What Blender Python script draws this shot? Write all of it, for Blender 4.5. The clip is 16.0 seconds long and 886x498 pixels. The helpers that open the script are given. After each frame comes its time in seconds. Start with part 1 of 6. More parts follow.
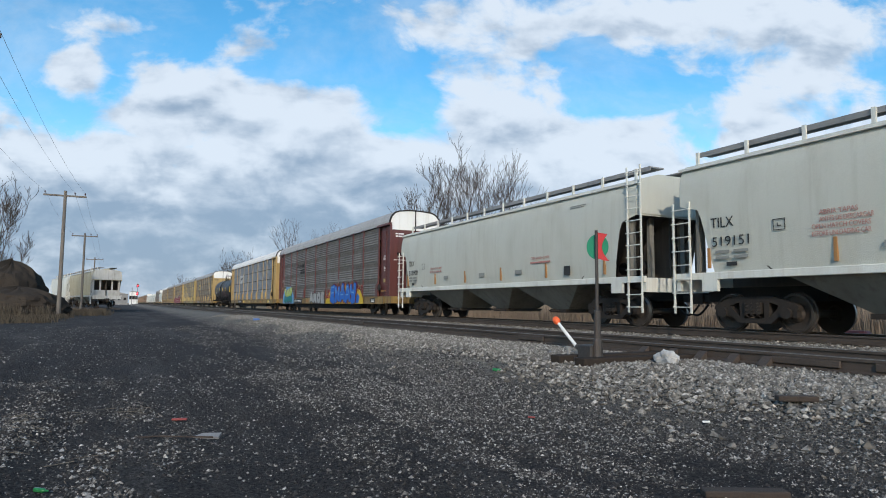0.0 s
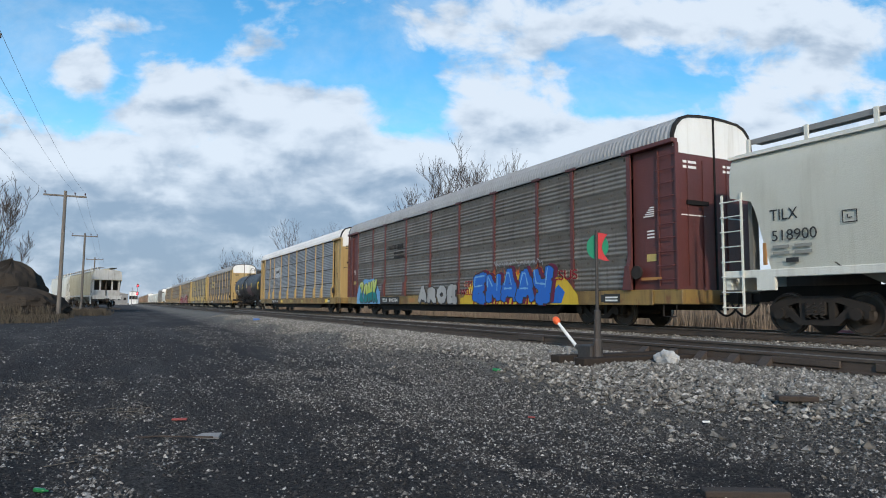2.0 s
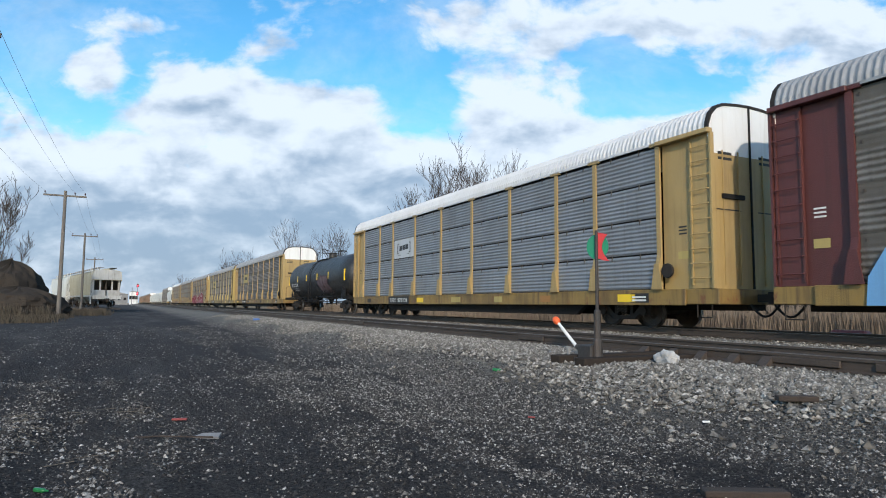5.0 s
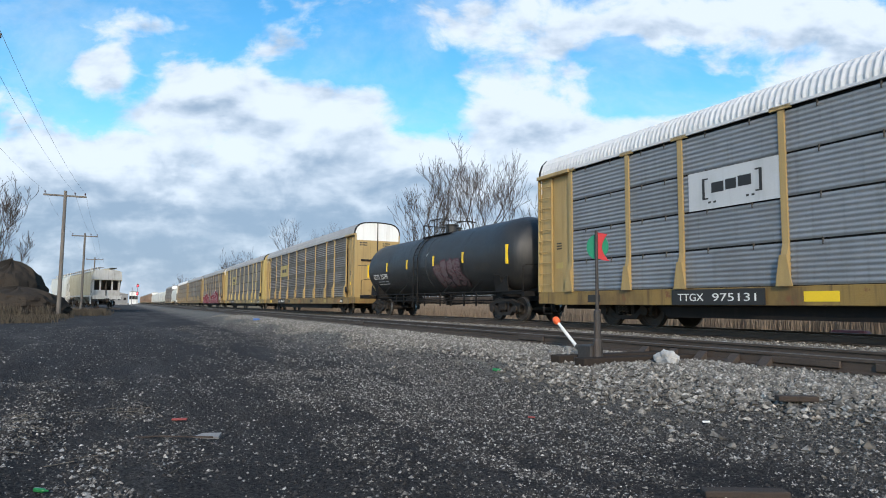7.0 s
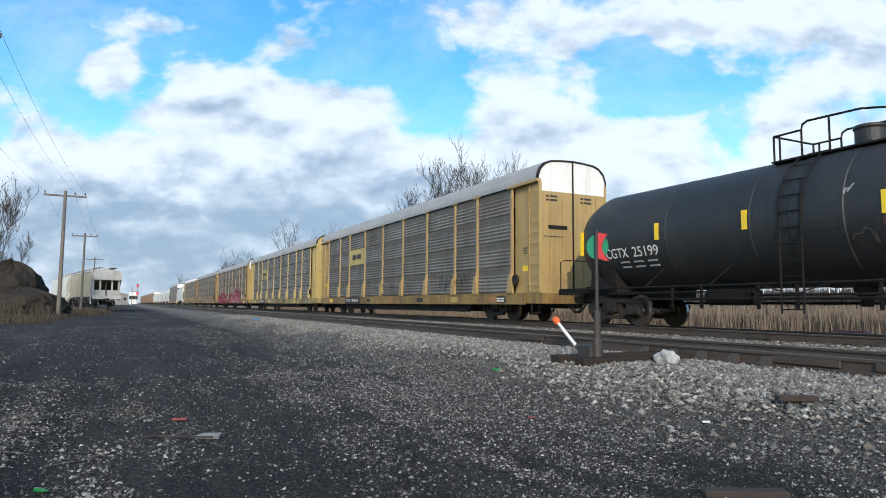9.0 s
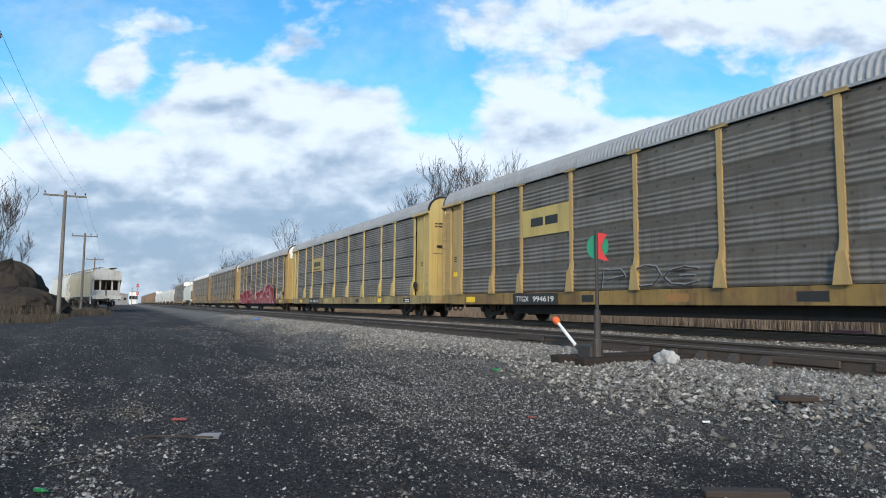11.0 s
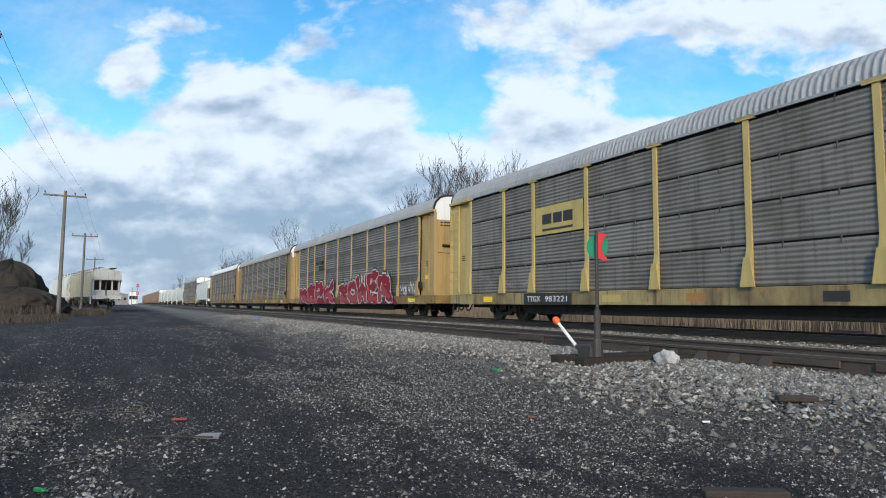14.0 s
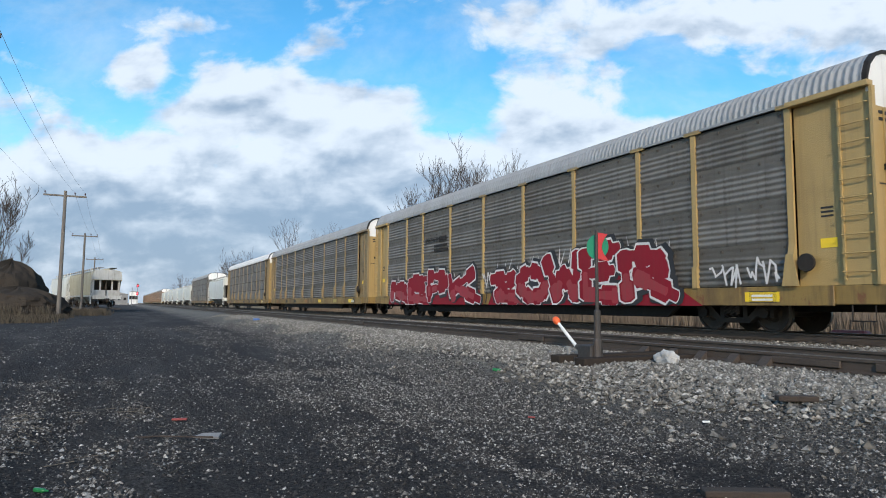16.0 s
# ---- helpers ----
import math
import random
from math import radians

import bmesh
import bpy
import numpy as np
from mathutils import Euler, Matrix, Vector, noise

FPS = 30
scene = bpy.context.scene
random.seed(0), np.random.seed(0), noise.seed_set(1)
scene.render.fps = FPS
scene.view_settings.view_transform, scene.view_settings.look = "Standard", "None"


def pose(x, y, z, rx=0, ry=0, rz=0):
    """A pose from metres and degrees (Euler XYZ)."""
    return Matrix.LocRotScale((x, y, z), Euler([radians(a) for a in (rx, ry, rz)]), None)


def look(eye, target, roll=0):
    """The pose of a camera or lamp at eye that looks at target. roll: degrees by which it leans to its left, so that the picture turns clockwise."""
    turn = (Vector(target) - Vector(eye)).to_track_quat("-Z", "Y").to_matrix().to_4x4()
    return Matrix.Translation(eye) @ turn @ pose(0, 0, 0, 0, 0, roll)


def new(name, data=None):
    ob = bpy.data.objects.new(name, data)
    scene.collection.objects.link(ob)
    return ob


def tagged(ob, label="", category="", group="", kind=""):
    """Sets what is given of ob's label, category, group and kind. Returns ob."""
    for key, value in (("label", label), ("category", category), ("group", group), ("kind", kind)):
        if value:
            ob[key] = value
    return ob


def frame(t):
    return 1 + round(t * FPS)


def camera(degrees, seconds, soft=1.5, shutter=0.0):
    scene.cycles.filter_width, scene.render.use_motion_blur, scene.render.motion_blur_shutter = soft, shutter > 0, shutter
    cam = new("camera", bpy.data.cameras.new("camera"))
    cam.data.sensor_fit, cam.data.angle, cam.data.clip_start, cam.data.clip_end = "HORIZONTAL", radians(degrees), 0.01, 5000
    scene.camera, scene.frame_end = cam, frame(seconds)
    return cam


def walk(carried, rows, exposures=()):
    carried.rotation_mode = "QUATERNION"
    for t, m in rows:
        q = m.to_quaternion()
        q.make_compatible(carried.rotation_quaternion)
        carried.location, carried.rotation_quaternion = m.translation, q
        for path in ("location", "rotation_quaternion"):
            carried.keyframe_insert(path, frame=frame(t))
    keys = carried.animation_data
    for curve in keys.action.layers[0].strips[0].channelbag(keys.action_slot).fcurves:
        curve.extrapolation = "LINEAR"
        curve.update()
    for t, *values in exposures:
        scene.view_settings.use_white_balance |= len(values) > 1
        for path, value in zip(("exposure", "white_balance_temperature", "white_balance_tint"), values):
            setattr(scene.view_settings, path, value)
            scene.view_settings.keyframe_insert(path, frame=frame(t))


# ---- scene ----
# World: x runs along the tracks the way the train goes, y away from the camera, z up; rail tops lie at z = 0.
PAN, TILT, LEAN, EYE = 63.44, 5.03, 0.446, (0.0, 0.0, 0.583)
cam = camera(69.45, 16.0, soft=1.0, shutter=0.04)
_p, _t = radians(PAN), radians(TILT)
AIM = (EYE[0] - 100 * math.sin(_p) * math.cos(_t), EYE[1] + 100 * math.cos(_p) * math.cos(_t), EYE[2] + 100 * math.sin(_t))
walk(cam, [(0.0, look(EYE, AIM, LEAN)), (16.0, look(EYE, AIM, LEAN))],
     exposures=[(0.0, 0.15), (1.5, 0.15), (3.5, 0.32), (7.0, 0.36), (9.0, 0.42), (11.5, 0.38), (12.5, 0.36), (13.0, 0.34), (14.5, 0.33), (16.0, 0.3)])

# ---- daylight ----
SUN_FROM, SUN_UP = 118.0, 24.5
world = bpy.data.worlds.new("daylight")
scene.world = world
world.use_nodes = True
wn = world.node_tree.nodes
sky = wn.new("ShaderNodeTexSky")
sky.sky_type, sky.sun_disc = "NISHITA", False
sky.sun_elevation, sky.sun_rotation = radians(SUN_UP), radians(SUN_FROM)
sky.air_density, sky.dust_density, sky.ozone_density = 1.0, 0.6, 2.0
wn["Background"].inputs["Strength"].default_value = 0.15
deep = wn.new("ShaderNodeHueSaturation")
deep.inputs["Hue"].default_value, deep.inputs["Saturation"].default_value, deep.inputs["Value"].default_value = 0.489, 1.34, 1.2
world.node_tree.links.new(sky.outputs[0], deep.inputs["Color"])
world.node_tree.links.new(deep.outputs[0], wn["Background"].inputs["Color"])
sun = new("sun", bpy.data.lights.new("sun", "SUN"))
sun.data.energy, sun.data.angle, sun.data.color = 2.65, radians(1.2), (1.0, 0.90, 0.77)
_a, _e = radians(SUN_FROM), radians(SUN_UP)
sun.matrix_basis = look((60 * math.sin(_a), 60 * math.cos(_a), 60 * math.tan(_e)), (0, 0, 0))

# ---- train running ----
SPEED, EASE = 9.913, -0.0203


def run(t):
    """Metres that the train has gone at t seconds."""
    return SPEED * t + 0.5 * EASE * (t - 13.9) ** 2


# ---- materials ----
def mix_rgb(nt, fac, a, b, blend="MIX"):
    n = nt.nodes.new("ShaderNodeMix")
    n.data_type, n.blend_type = "RGBA", blend
    for slot, v in ((0, fac), (6, a), (7, b)):
        if isinstance(v, (int, float)):
            n.inputs[slot].default_value = v
        elif isinstance(v, tuple):
            n.inputs[slot].default_value = (*v[:3], 1)
        else:
            nt.links.new(v, n.inputs[slot])
    return n.outputs[2]


def calc(nt, op, a, b=0.0, c=0.0, clamp=False):
    n = nt.nodes.new("ShaderNodeMath")
    n.operation, n.use_clamp = op, clamp
    for i, v in enumerate((a, b, c)):
        if isinstance(v, (int, float)):
            n.inputs[i].default_value = v
        else:
            nt.links.new(v, n.inputs[i])
    return n.outputs[0]


def grain(nt, scale, detail=4.0, stretch=(1, 1, 1), rough=0.6, shift=False):
    tc = nt.nodes.new("ShaderNodeTexCoord")
    mp = nt.nodes.new("ShaderNodeMapping")
    mp.inputs["Scale"].default_value = stretch
    tx = nt.nodes.new("ShaderNodeTexNoise")
    tx.inputs["Scale"].default_value, tx.inputs["Detail"].default_value, tx.inputs["Roughness"].default_value = scale, detail, rough
    nt.links.new(tc.outputs["Object"], mp.inputs[0])
    if shift:
        oi = nt.nodes.new("ShaderNodeObjectInfo")
        nt.links.new(calc(nt, "MULTIPLY", oi.outputs["Random"], 60.0), mp.inputs["Location"])
    nt.links.new(mp.outputs[0], tx.inputs["Vector"])
    return tx.outputs[0]


def ramp(nt, v, lo, hi):
    n = nt.nodes.new("ShaderNodeMapRange")
    n.interpolation_type = "SMOOTHSTEP"
    n.inputs[1].default_value, n.inputs[2].default_value = lo, hi
    nt.links.new(v, n.inputs[0])
    return n.outputs[0]


def material(name, colour, dirt=(0.09, 0.075, 0.06), amount=0.35, rough=0.6, metal=0.0, streak=True, bump=0.02, fine=40.0, vary=0.0, wear=None, sheen=0.5, band=None):
    """Weathered surface: base colour, run-down dirt at two scales, fine grain and relief; vary: tone from piece to piece."""
    m = bpy.data.materials.new(name)
    m.use_nodes = True
    nt = m.node_tree
    bsdf = nt.nodes["Principled BSDF"]
    col = colour
    if vary:
        oi = nt.nodes.new("ShaderNodeObjectInfo")
        col = mix_rgb(nt, oi.outputs["Random"], tuple(c * (1 - vary) for c in colour), tuple(min(1, c * (1 + vary)) for c in colour))
    big = grain(nt, 0.9, 4, (1, 1, 0.6), shift=bool(vary))
    col = mix_rgb(nt, calc(nt, "MULTIPLY", ramp(nt, big, 0.4, 0.75), amount), col, dirt)
    if streak:
        run_down = grain(nt, 3.0, 5, (2.2, 2.2, 0.12), shift=bool(vary))
        col = mix_rgb(nt, calc(nt, "MULTIPLY", ramp(nt, run_down, 0.48, 0.72), amount), col, dirt)
    if band:
        # soot and rust held on the flat fields of a pressed sheet
        tc = nt.nodes.new("ShaderNodeTexCoord")
        sep = nt.nodes.new("ShaderNodeSeparateXYZ")
        nt.links.new(tc.outputs["Object"], sep.inputs[0])
        ragged = calc(nt, "ADD", sep.outputs[2], calc(nt, "MULTIPLY_ADD", grain(nt, 5.0, 5, (1.6, 1, 0.5), shift=True), 0.16, -0.08))
        field_ = calc(nt, "MULTIPLY", ramp(nt, ragged, band[0], band[0] + 0.06), calc(nt, "MULTIPLY_ADD", grain(nt, 1.6, 5, shift=True), 0.9, 0.2, clamp=True))
        col = mix_rgb(nt, field_, col, band[1])
    if wear:
        spots = grain(nt, 2.6, 6, (1, 1, 0.7), 0.7)
        col = mix_rgb(nt, ramp(nt, spots, wear[1], wear[1] + 0.08), col, wear[0])
    tiny = grain(nt, fine, 3)
    col = mix_rgb(nt, calc(nt, "MULTIPLY_ADD", tiny, 0.5, -0.05), col, tuple(c * 0.6 for c in colour))
    nt.links.new(col, bsdf.inputs["Base Color"])
    bsdf.inputs["Metallic"].default_value = metal
    bsdf.inputs["Specular IOR Level"].default_value = sheen
    r = calc(nt, "MULTIPLY_ADD", big, 0.3, rough - 0.15)
    nt.links.new(r, bsdf.inputs["Roughness"])
    if bump:
        b = nt.nodes.new("ShaderNodeBump")
        b.inputs["Strength"].default_value, b.inputs["Distance"].default_value = 0.5, bump
        nt.links.new(tiny, b.inputs["Height"])
        nt.links.new(b.outputs[0], bsdf.inputs["Normal"])
    return m


def glowing(name, colour, strength):
    m = bpy.data.materials.new(name)
    m.use_nodes = True
    b = m.node_tree.nodes["Principled BSDF"]
    b.inputs["Base Color"].default_value = (*colour, 1)
    b.inputs["Emission Color"].default_value = (*colour, 1)
    b.inputs["Emission Strength"].default_value = strength
    return m


RUST = (0.16, 0.06, 0.028)
galvanised = material("galvanised_sheet", (0.19, 0.181, 0.166), (0.066, 0.052, 0.040), 0.65, 0.6, 0.2, vary=0.12)
pressed_sheet = material("pressed_side_sheet", (0.175, 0.166, 0.152), (0.06, 0.05, 0.04), 0.6, 0.6, 0.15, vary=0.14, band=(0.64, (0.075, 0.062, 0.047)))
silver_sheet = material("silver_painted_sheet", (0.235, 0.255, 0.28), (0.12, 0.12, 0.12), 0.4, 0.5, 0.2, vary=0.08)
roof_sheet = material("roof_sheet", (0.33, 0.335, 0.34), (0.18, 0.175, 0.17), 0.4, 0.5, 0.2)
white_roof = material("white_roof_sheet", (0.60, 0.61, 0.62), (0.36, 0.35, 0.33), 0.3, 0.5)
yellow = material("yellow_paint", (0.40, 0.28, 0.112), (0.19, 0.13, 0.06), 0.4, 0.5, wear=(RUST, 0.68))
pale_yellow = material("pale_yellow_paint", (0.47, 0.36, 0.135), (0.20, 0.15, 0.07), 0.4, 0.5, wear=(RUST, 0.70))
maroon = material("maroon_paint", (0.105, 0.030, 0.027), (0.05, 0.024, 0.02), 0.4, 0.5)
white_paint = material("white_paint", (0.78, 0.78, 0.76), (0.40, 0.36, 0.30), 0.3, 0.5)
sill_yellow = material("sill_yellow_paint", (0.27, 0.175, 0.05), (0.075, 0.045, 0.027), 0.85, 0.55, wear=(RUST, 0.57))
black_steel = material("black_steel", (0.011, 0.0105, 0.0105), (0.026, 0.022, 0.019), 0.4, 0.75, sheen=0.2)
brake_dust = material("brake_dusted_steel", (0.023, 0.020, 0.0185), (0.042, 0.034, 0.028), 0.5, 0.75, sheen=0.25)
wheel_steel = material("wheel_steel", (0.040, 0.034, 0.030), (0.075, 0.052, 0.038), 0.4, 0.6, 0.15, streak=False, sheen=0.3)
tyre_steel = material("polished_tread", (0.35, 0.34, 0.33), (0.2, 0.17, 0.15), 0.3, 0.3, 0.9, streak=False)
tank_black = material("tank_black_paint", (0.017, 0.018, 0.020), (0.045, 0.042, 0.038), 0.55, 0.5, wear=((0.035, 0.033, 0.032), 0.62))
hopper_grey = material("hopper_grey_paint", (0.50, 0.51, 0.455), (0.32, 0.29, 0.235), 0.28, 0.5)
hopper_white = material("hopper_white_trim", (0.66, 0.67, 0.62), (0.35, 0.30, 0.24), 0.3, 0.5)
hopper_tan = material("hopper_tan_paint", (0.42, 0.37, 0.245), (0.22, 0.18, 0.12), 0.4, 0.6)
walkway_grey = material("walkway_grating", (0.22, 0.22, 0.22), (0.12, 0.12, 0.12), 0.4, 0.6)
dusty_yellow = material("dusty_yellow_paint", (0.25, 0.185, 0.095), (0.11, 0.085, 0.055), 0.6, 0.6, wear=(RUST, 0.66))
# base darkened to stand in for shade under the side sill, mottled with dirt
bay_grey = material("shaded_bay_paint", (0.19, 0.185, 0.165), (0.08, 0.07, 0.058), 0.6, 0.75)
rust_brown = material("rust_brown_paint", (0.23, 0.155, 0.105), (0.11, 0.075, 0.05), 0.5, 0.65)
mark_black = material("black_lettering", (0.02, 0.02, 0.02), amount=0.1, streak=False, bump=0)
mark_white = material("white_lettering", (0.75, 0.75, 0.72), amount=0.25, streak=False, bump=0)
mark_red = material("red_lettering", (0.42, 0.19, 0.16), amount=0.2, streak=False, bump=0)
reflector = material("yellow_reflector", (0.85, 0.58, 0.02), amount=0.1, streak=False, bump=0, rough=0.35)
old_orange = material("faded_orange_reflector", (0.34, 0.165, 0.05), amount=0.4, streak=False, bump=0)
rail_side = material("rusty_rail", (0.060, 0.044, 0.034), (0.035, 0.028, 0.023), 0.5, 0.7, streak=False)
rail_head = material("worn_rail_head", (0.24, 0.22, 0.20), (0.12, 0.09, 0.07), 0.5, 0.38, 0.7, streak=False)
tie_wood = material("weathered_tie_wood", (0.085, 0.068, 0.052), (0.04, 0.034, 0.028), 0.5, 0.9, streak=False, sheen=0.08)
pole_wood = material("pole_wood", (0.17, 0.15, 0.13), (0.06, 0.05, 0.045), 0.4, 0.9)
bark = material("bark", (0.13, 0.11, 0.095), (0.06, 0.05, 0.045), 0.4, 0.95, sheen=0.08)
twig = material("twig", (0.075, 0.063, 0.056), (0.055, 0.045, 0.038), 0.3, 0.95, streak=False, bump=0, sheen=0.08)
reed = material("dry_reed", (0.27, 0.215, 0.165), (0.18, 0.14, 0.105), 0.5, 0.95, streak=False, bump=0, sheen=0.08)
dry_grass = material("dry_grass", (0.092, 0.077, 0.058), (0.045, 0.036, 0.027), 0.5, 0.95, streak=False, bump=0, sheen=0.08)
mound_dirt = material("dark_mound_dirt", (0.040, 0.033, 0.027), (0.075, 0.06, 0.045), 0.6, 0.98, streak=False, bump=0.05, fine=9, sheen=0.08)
stand_steel = material("switch_stand_steel", (0.035, 0.032, 0.03), (0.08, 0.05, 0.035), 0.5, 0.6)
target_green = material("green_target_paint", (0.015, 0.24, 0.13), amount=0.15, streak=False, bump=0)
target_red = material("red_target_paint", (0.50, 0.025, 0.03), amount=0.15, streak=False, bump=0)
orange_ball = material("orange_grip", (0.85, 0.13, 0.03), amount=0.15, streak=False, bump=0)
stone_light = material("white_painted_stone", (0.44, 0.44, 0.43), (0.07, 0.066, 0.06), 1.0, 0.8, streak=False, bump=0.03, fine=12)


def ground_material():
    m = bpy.data.materials.new("cinder_and_gravel")
    m.use_nodes = True
    nt = m.node_tree
    bsdf = nt.nodes["Principled BSDF"]
    tc = nt.nodes.new("ShaderNodeTexCoord")
    sep = nt.nodes.new("ShaderNodeSeparateXYZ")
    nt.links.new(tc.outputs["Object"], sep.inputs[0])
    wob = grain(nt, 0.5, 5)
    across = calc(nt, "ADD", sep.outputs[1], calc(nt, "MULTIPLY_ADD", wob, 2.4, -1.2))
    gravelly = ramp(nt, across, 3.4, 5.6)
    patches = ramp(nt, grain(nt, 0.7, 6, (0.16, 1.3, 1), 0.68), 0.46, 0.70)
    pebbles = grain(nt, 34.0, 8, (1, 1, 1), 0.82)
    pebbles_sharp = ramp(nt, pebbles, 0.36, 0.66)
    cinder = mix_rgb(nt, pebbles_sharp, (0.019, 0.0185, 0.0192), (0.082, 0.079, 0.080))
    dust = mix_rgb(nt, pebbles_sharp, (0.05, 0.0475, 0.045), (0.18, 0.17, 0.16))
    stone = mix_rgb(nt, pebbles_sharp, (0.08, 0.074, 0.066), (0.26, 0.245, 0.22))
    col = mix_rgb(nt, calc(nt, "MULTIPLY", patches, 0.5), cinder, dust)
    col = mix_rgb(nt, gravelly, col, stone)
    soil = ramp(nt, across, 19.0, 22.0)
    col = mix_rgb(nt, soil, col, (0.20, 0.155, 0.10))
    nt.links.new(col, bsdf.inputs["Base Color"])
    bsdf.inputs["Roughness"].default_value = 0.95
    bsdf.inputs["Specular IOR Level"].default_value = 0.06
    b = nt.nodes.new("ShaderNodeBump")
    b.inputs["Strength"].default_value, b.inputs["Distance"].default_value = 1.0, 0.05
    nt.links.new(pebbles, b.inputs["Height"])
    nt.links.new(b.outputs[0], bsdf.inputs["Normal"])
    return m


def stone_material(name, dark, light, bias=2.6):
    m = bpy.data.materials.new(name)
    m.use_nodes = True
    nt = m.node_tree
    bsdf = nt.nodes["Principled BSDF"]
    geo = nt.nodes.new("ShaderNodeNewGeometry")
    t = calc(nt, "POWER", geo.outputs["Random Per Island"], bias)
    col = mix_rgb(nt, t, dark, light)
    col = mix_rgb(nt, ramp(nt, grain(nt, 30, 3), 0.35, 0.7), col, tuple(c * 0.8 for c in dark))
    nt.links.new(col, bsdf.inputs["Base Color"])
    bsdf.inputs["Roughness"].default_value = 0.9
    bsdf.inputs["Specular IOR Level"].default_value = 0.12
    return m


ground_mat = ground_material()
ballast_mat = stone_material("ballast_stone", (0.115, 0.106, 0.094), (0.46, 0.435, 0.395), 1.7)
cinder_mat = stone_material("cinder_stone", (0.034, 0.0325, 0.0325), (0.48, 0.46, 0.43), 3.0)


# ---- mesh helpers ----
def part(name, bm, mat, parent=None, label="", at=None):
    """Links a bmesh or a mesh as one object under its thing or part."""
    if isinstance(bm, bmesh.types.BMesh):
        me = bpy.data.meshes.new(name)
        bm.to_mesh(me)
        bm.free()
        me.materials.append(mat)
    else:
        me = bm
    ob = new(name, me)
    ob.parent = parent
    if at is not None:
        ob.matrix_basis = at
    return tagged(ob, label)


def thing(name, label, category, at, group="", kind=""):
    ob = new(name)
    ob.matrix_basis = at
    return tagged(ob, label, category, group, kind)


def box(bm, x0, x1, y0, y1, z0, z1):
    vs = [bm.verts.new((x, y, z)) for x in (x0, x1) for y in (y0, y1) for z in (z0, z1)]
    for f in ((0, 1, 3, 2), (4, 6, 7, 5), (0, 4, 5, 1), (2, 3, 7, 6), (0, 2, 6, 4), (1, 5, 7, 3)):
        bm.faces.new([vs[i] for i in f])
    return vs


def boxes(*dims):
    bm = bmesh.new()
    for d in dims:
        box(bm, *d)
    bmesh.ops.recalc_face_normals(bm, faces=bm.faces)
    return bm


def soft_box(*dims, bevel=0.01):
    bm = boxes(*dims)
    bmesh.ops.bevel(bm, geom=bm.edges[:], offset=bevel, segments=1, affect="EDGES")
    return bm


def prism(bm, outline, axis, lo, hi):
    """A closed outline in the two other axes, drawn out along axis from lo to hi."""
    def place(a, b, c):
        return {"x": (c, a, b), "y": (a, c, b), "z": (a, b, c)}[axis]
    n = len(outline)
    one = [bm.verts.new(place(a, b, lo)) for a, b in outline]
    two = [bm.verts.new(place(a, b, hi)) for a, b in outline]
    bm.faces.new(one)
    bm.faces.new(two[::-1])
    for i in range(n):
        bm.faces.new((one[i], one[(i + 1) % n], two[(i + 1) % n], two[i]))


def prisms(axis, *items):
    bm = bmesh.new()
    for outline, lo, hi in items:
        prism(bm, outline, axis, lo, hi)
    bmesh.ops.recalc_face_normals(bm, faces=bm.faces)
    return bm


def tube(bm, points, r, sides=6, r_end=None):
    """A round bar along a line of points."""
    pts = [Vector(q) for q in points]
    rings = []
    for i, q in enumerate(pts):
        d = (pts[min(i + 1, len(pts) - 1)] - pts[max(i - 1, 0)]).normalized()
        s = d.cross(Vector((0, 0, 1)) if abs(d.z) < 0.9 else Vector((1, 0, 0))).normalized()
        u = s.cross(d)
        k = r if r_end is None else r + (r_end - r) * i / (len(pts) - 1)
        rings.append([bm.verts.new(q + k * (math.cos(a) * s + math.sin(a) * u)) for a in [2 * math.pi * j / sides for j in range(sides)]])
    for a, b in zip(rings, rings[1:]):
        for j in range(sides):
            bm.faces.new((a[j], a[(j + 1) % sides], b[(j + 1) % sides], b[j]))
    bm.faces.new(rings[0][::-1])
    bm.faces.new(rings[-1])


def tubes(*lines, r=0.02, sides=6):
    bm = bmesh.new()
    for q in lines:
        tube(bm, q, r, sides)
    bmesh.ops.recalc_face_normals(bm, faces=bm.faces)
    return bm


def lathe(profile, axis="y", steps=24):
    """Turns (along, radius) pairs round an axis."""
    bm = bmesh.new()
    rings = []
    for a, r in profile:
        ring = []
        for j in range(steps):
            w = 2 * math.pi * j / steps
            c, s = r * math.cos(w), r * math.sin(w)
            ring.append(bm.verts.new({"y": (c, a, s), "x": (a, c, s), "z": (c, s, a)}[axis]))
        rings.append(ring)
    for p, q in zip(rings, rings[1:]):
        for j in range(steps):
            bm.faces.new((p[j], p[(j + 1) % steps], q[(j + 1) % steps], q[j]))
    bm.faces.new(rings[0])
    bm.faces.new(rings[-1][::-1])
    bmesh.ops.recalc_face_normals(bm, faces=bm.faces)
    return bm


def smooth(ob, angle=40):
    for f in ob.data.polygons:
        f.use_smooth = True
    ob.data.set_sharp_from_angle(angle=radians(angle))
    return ob


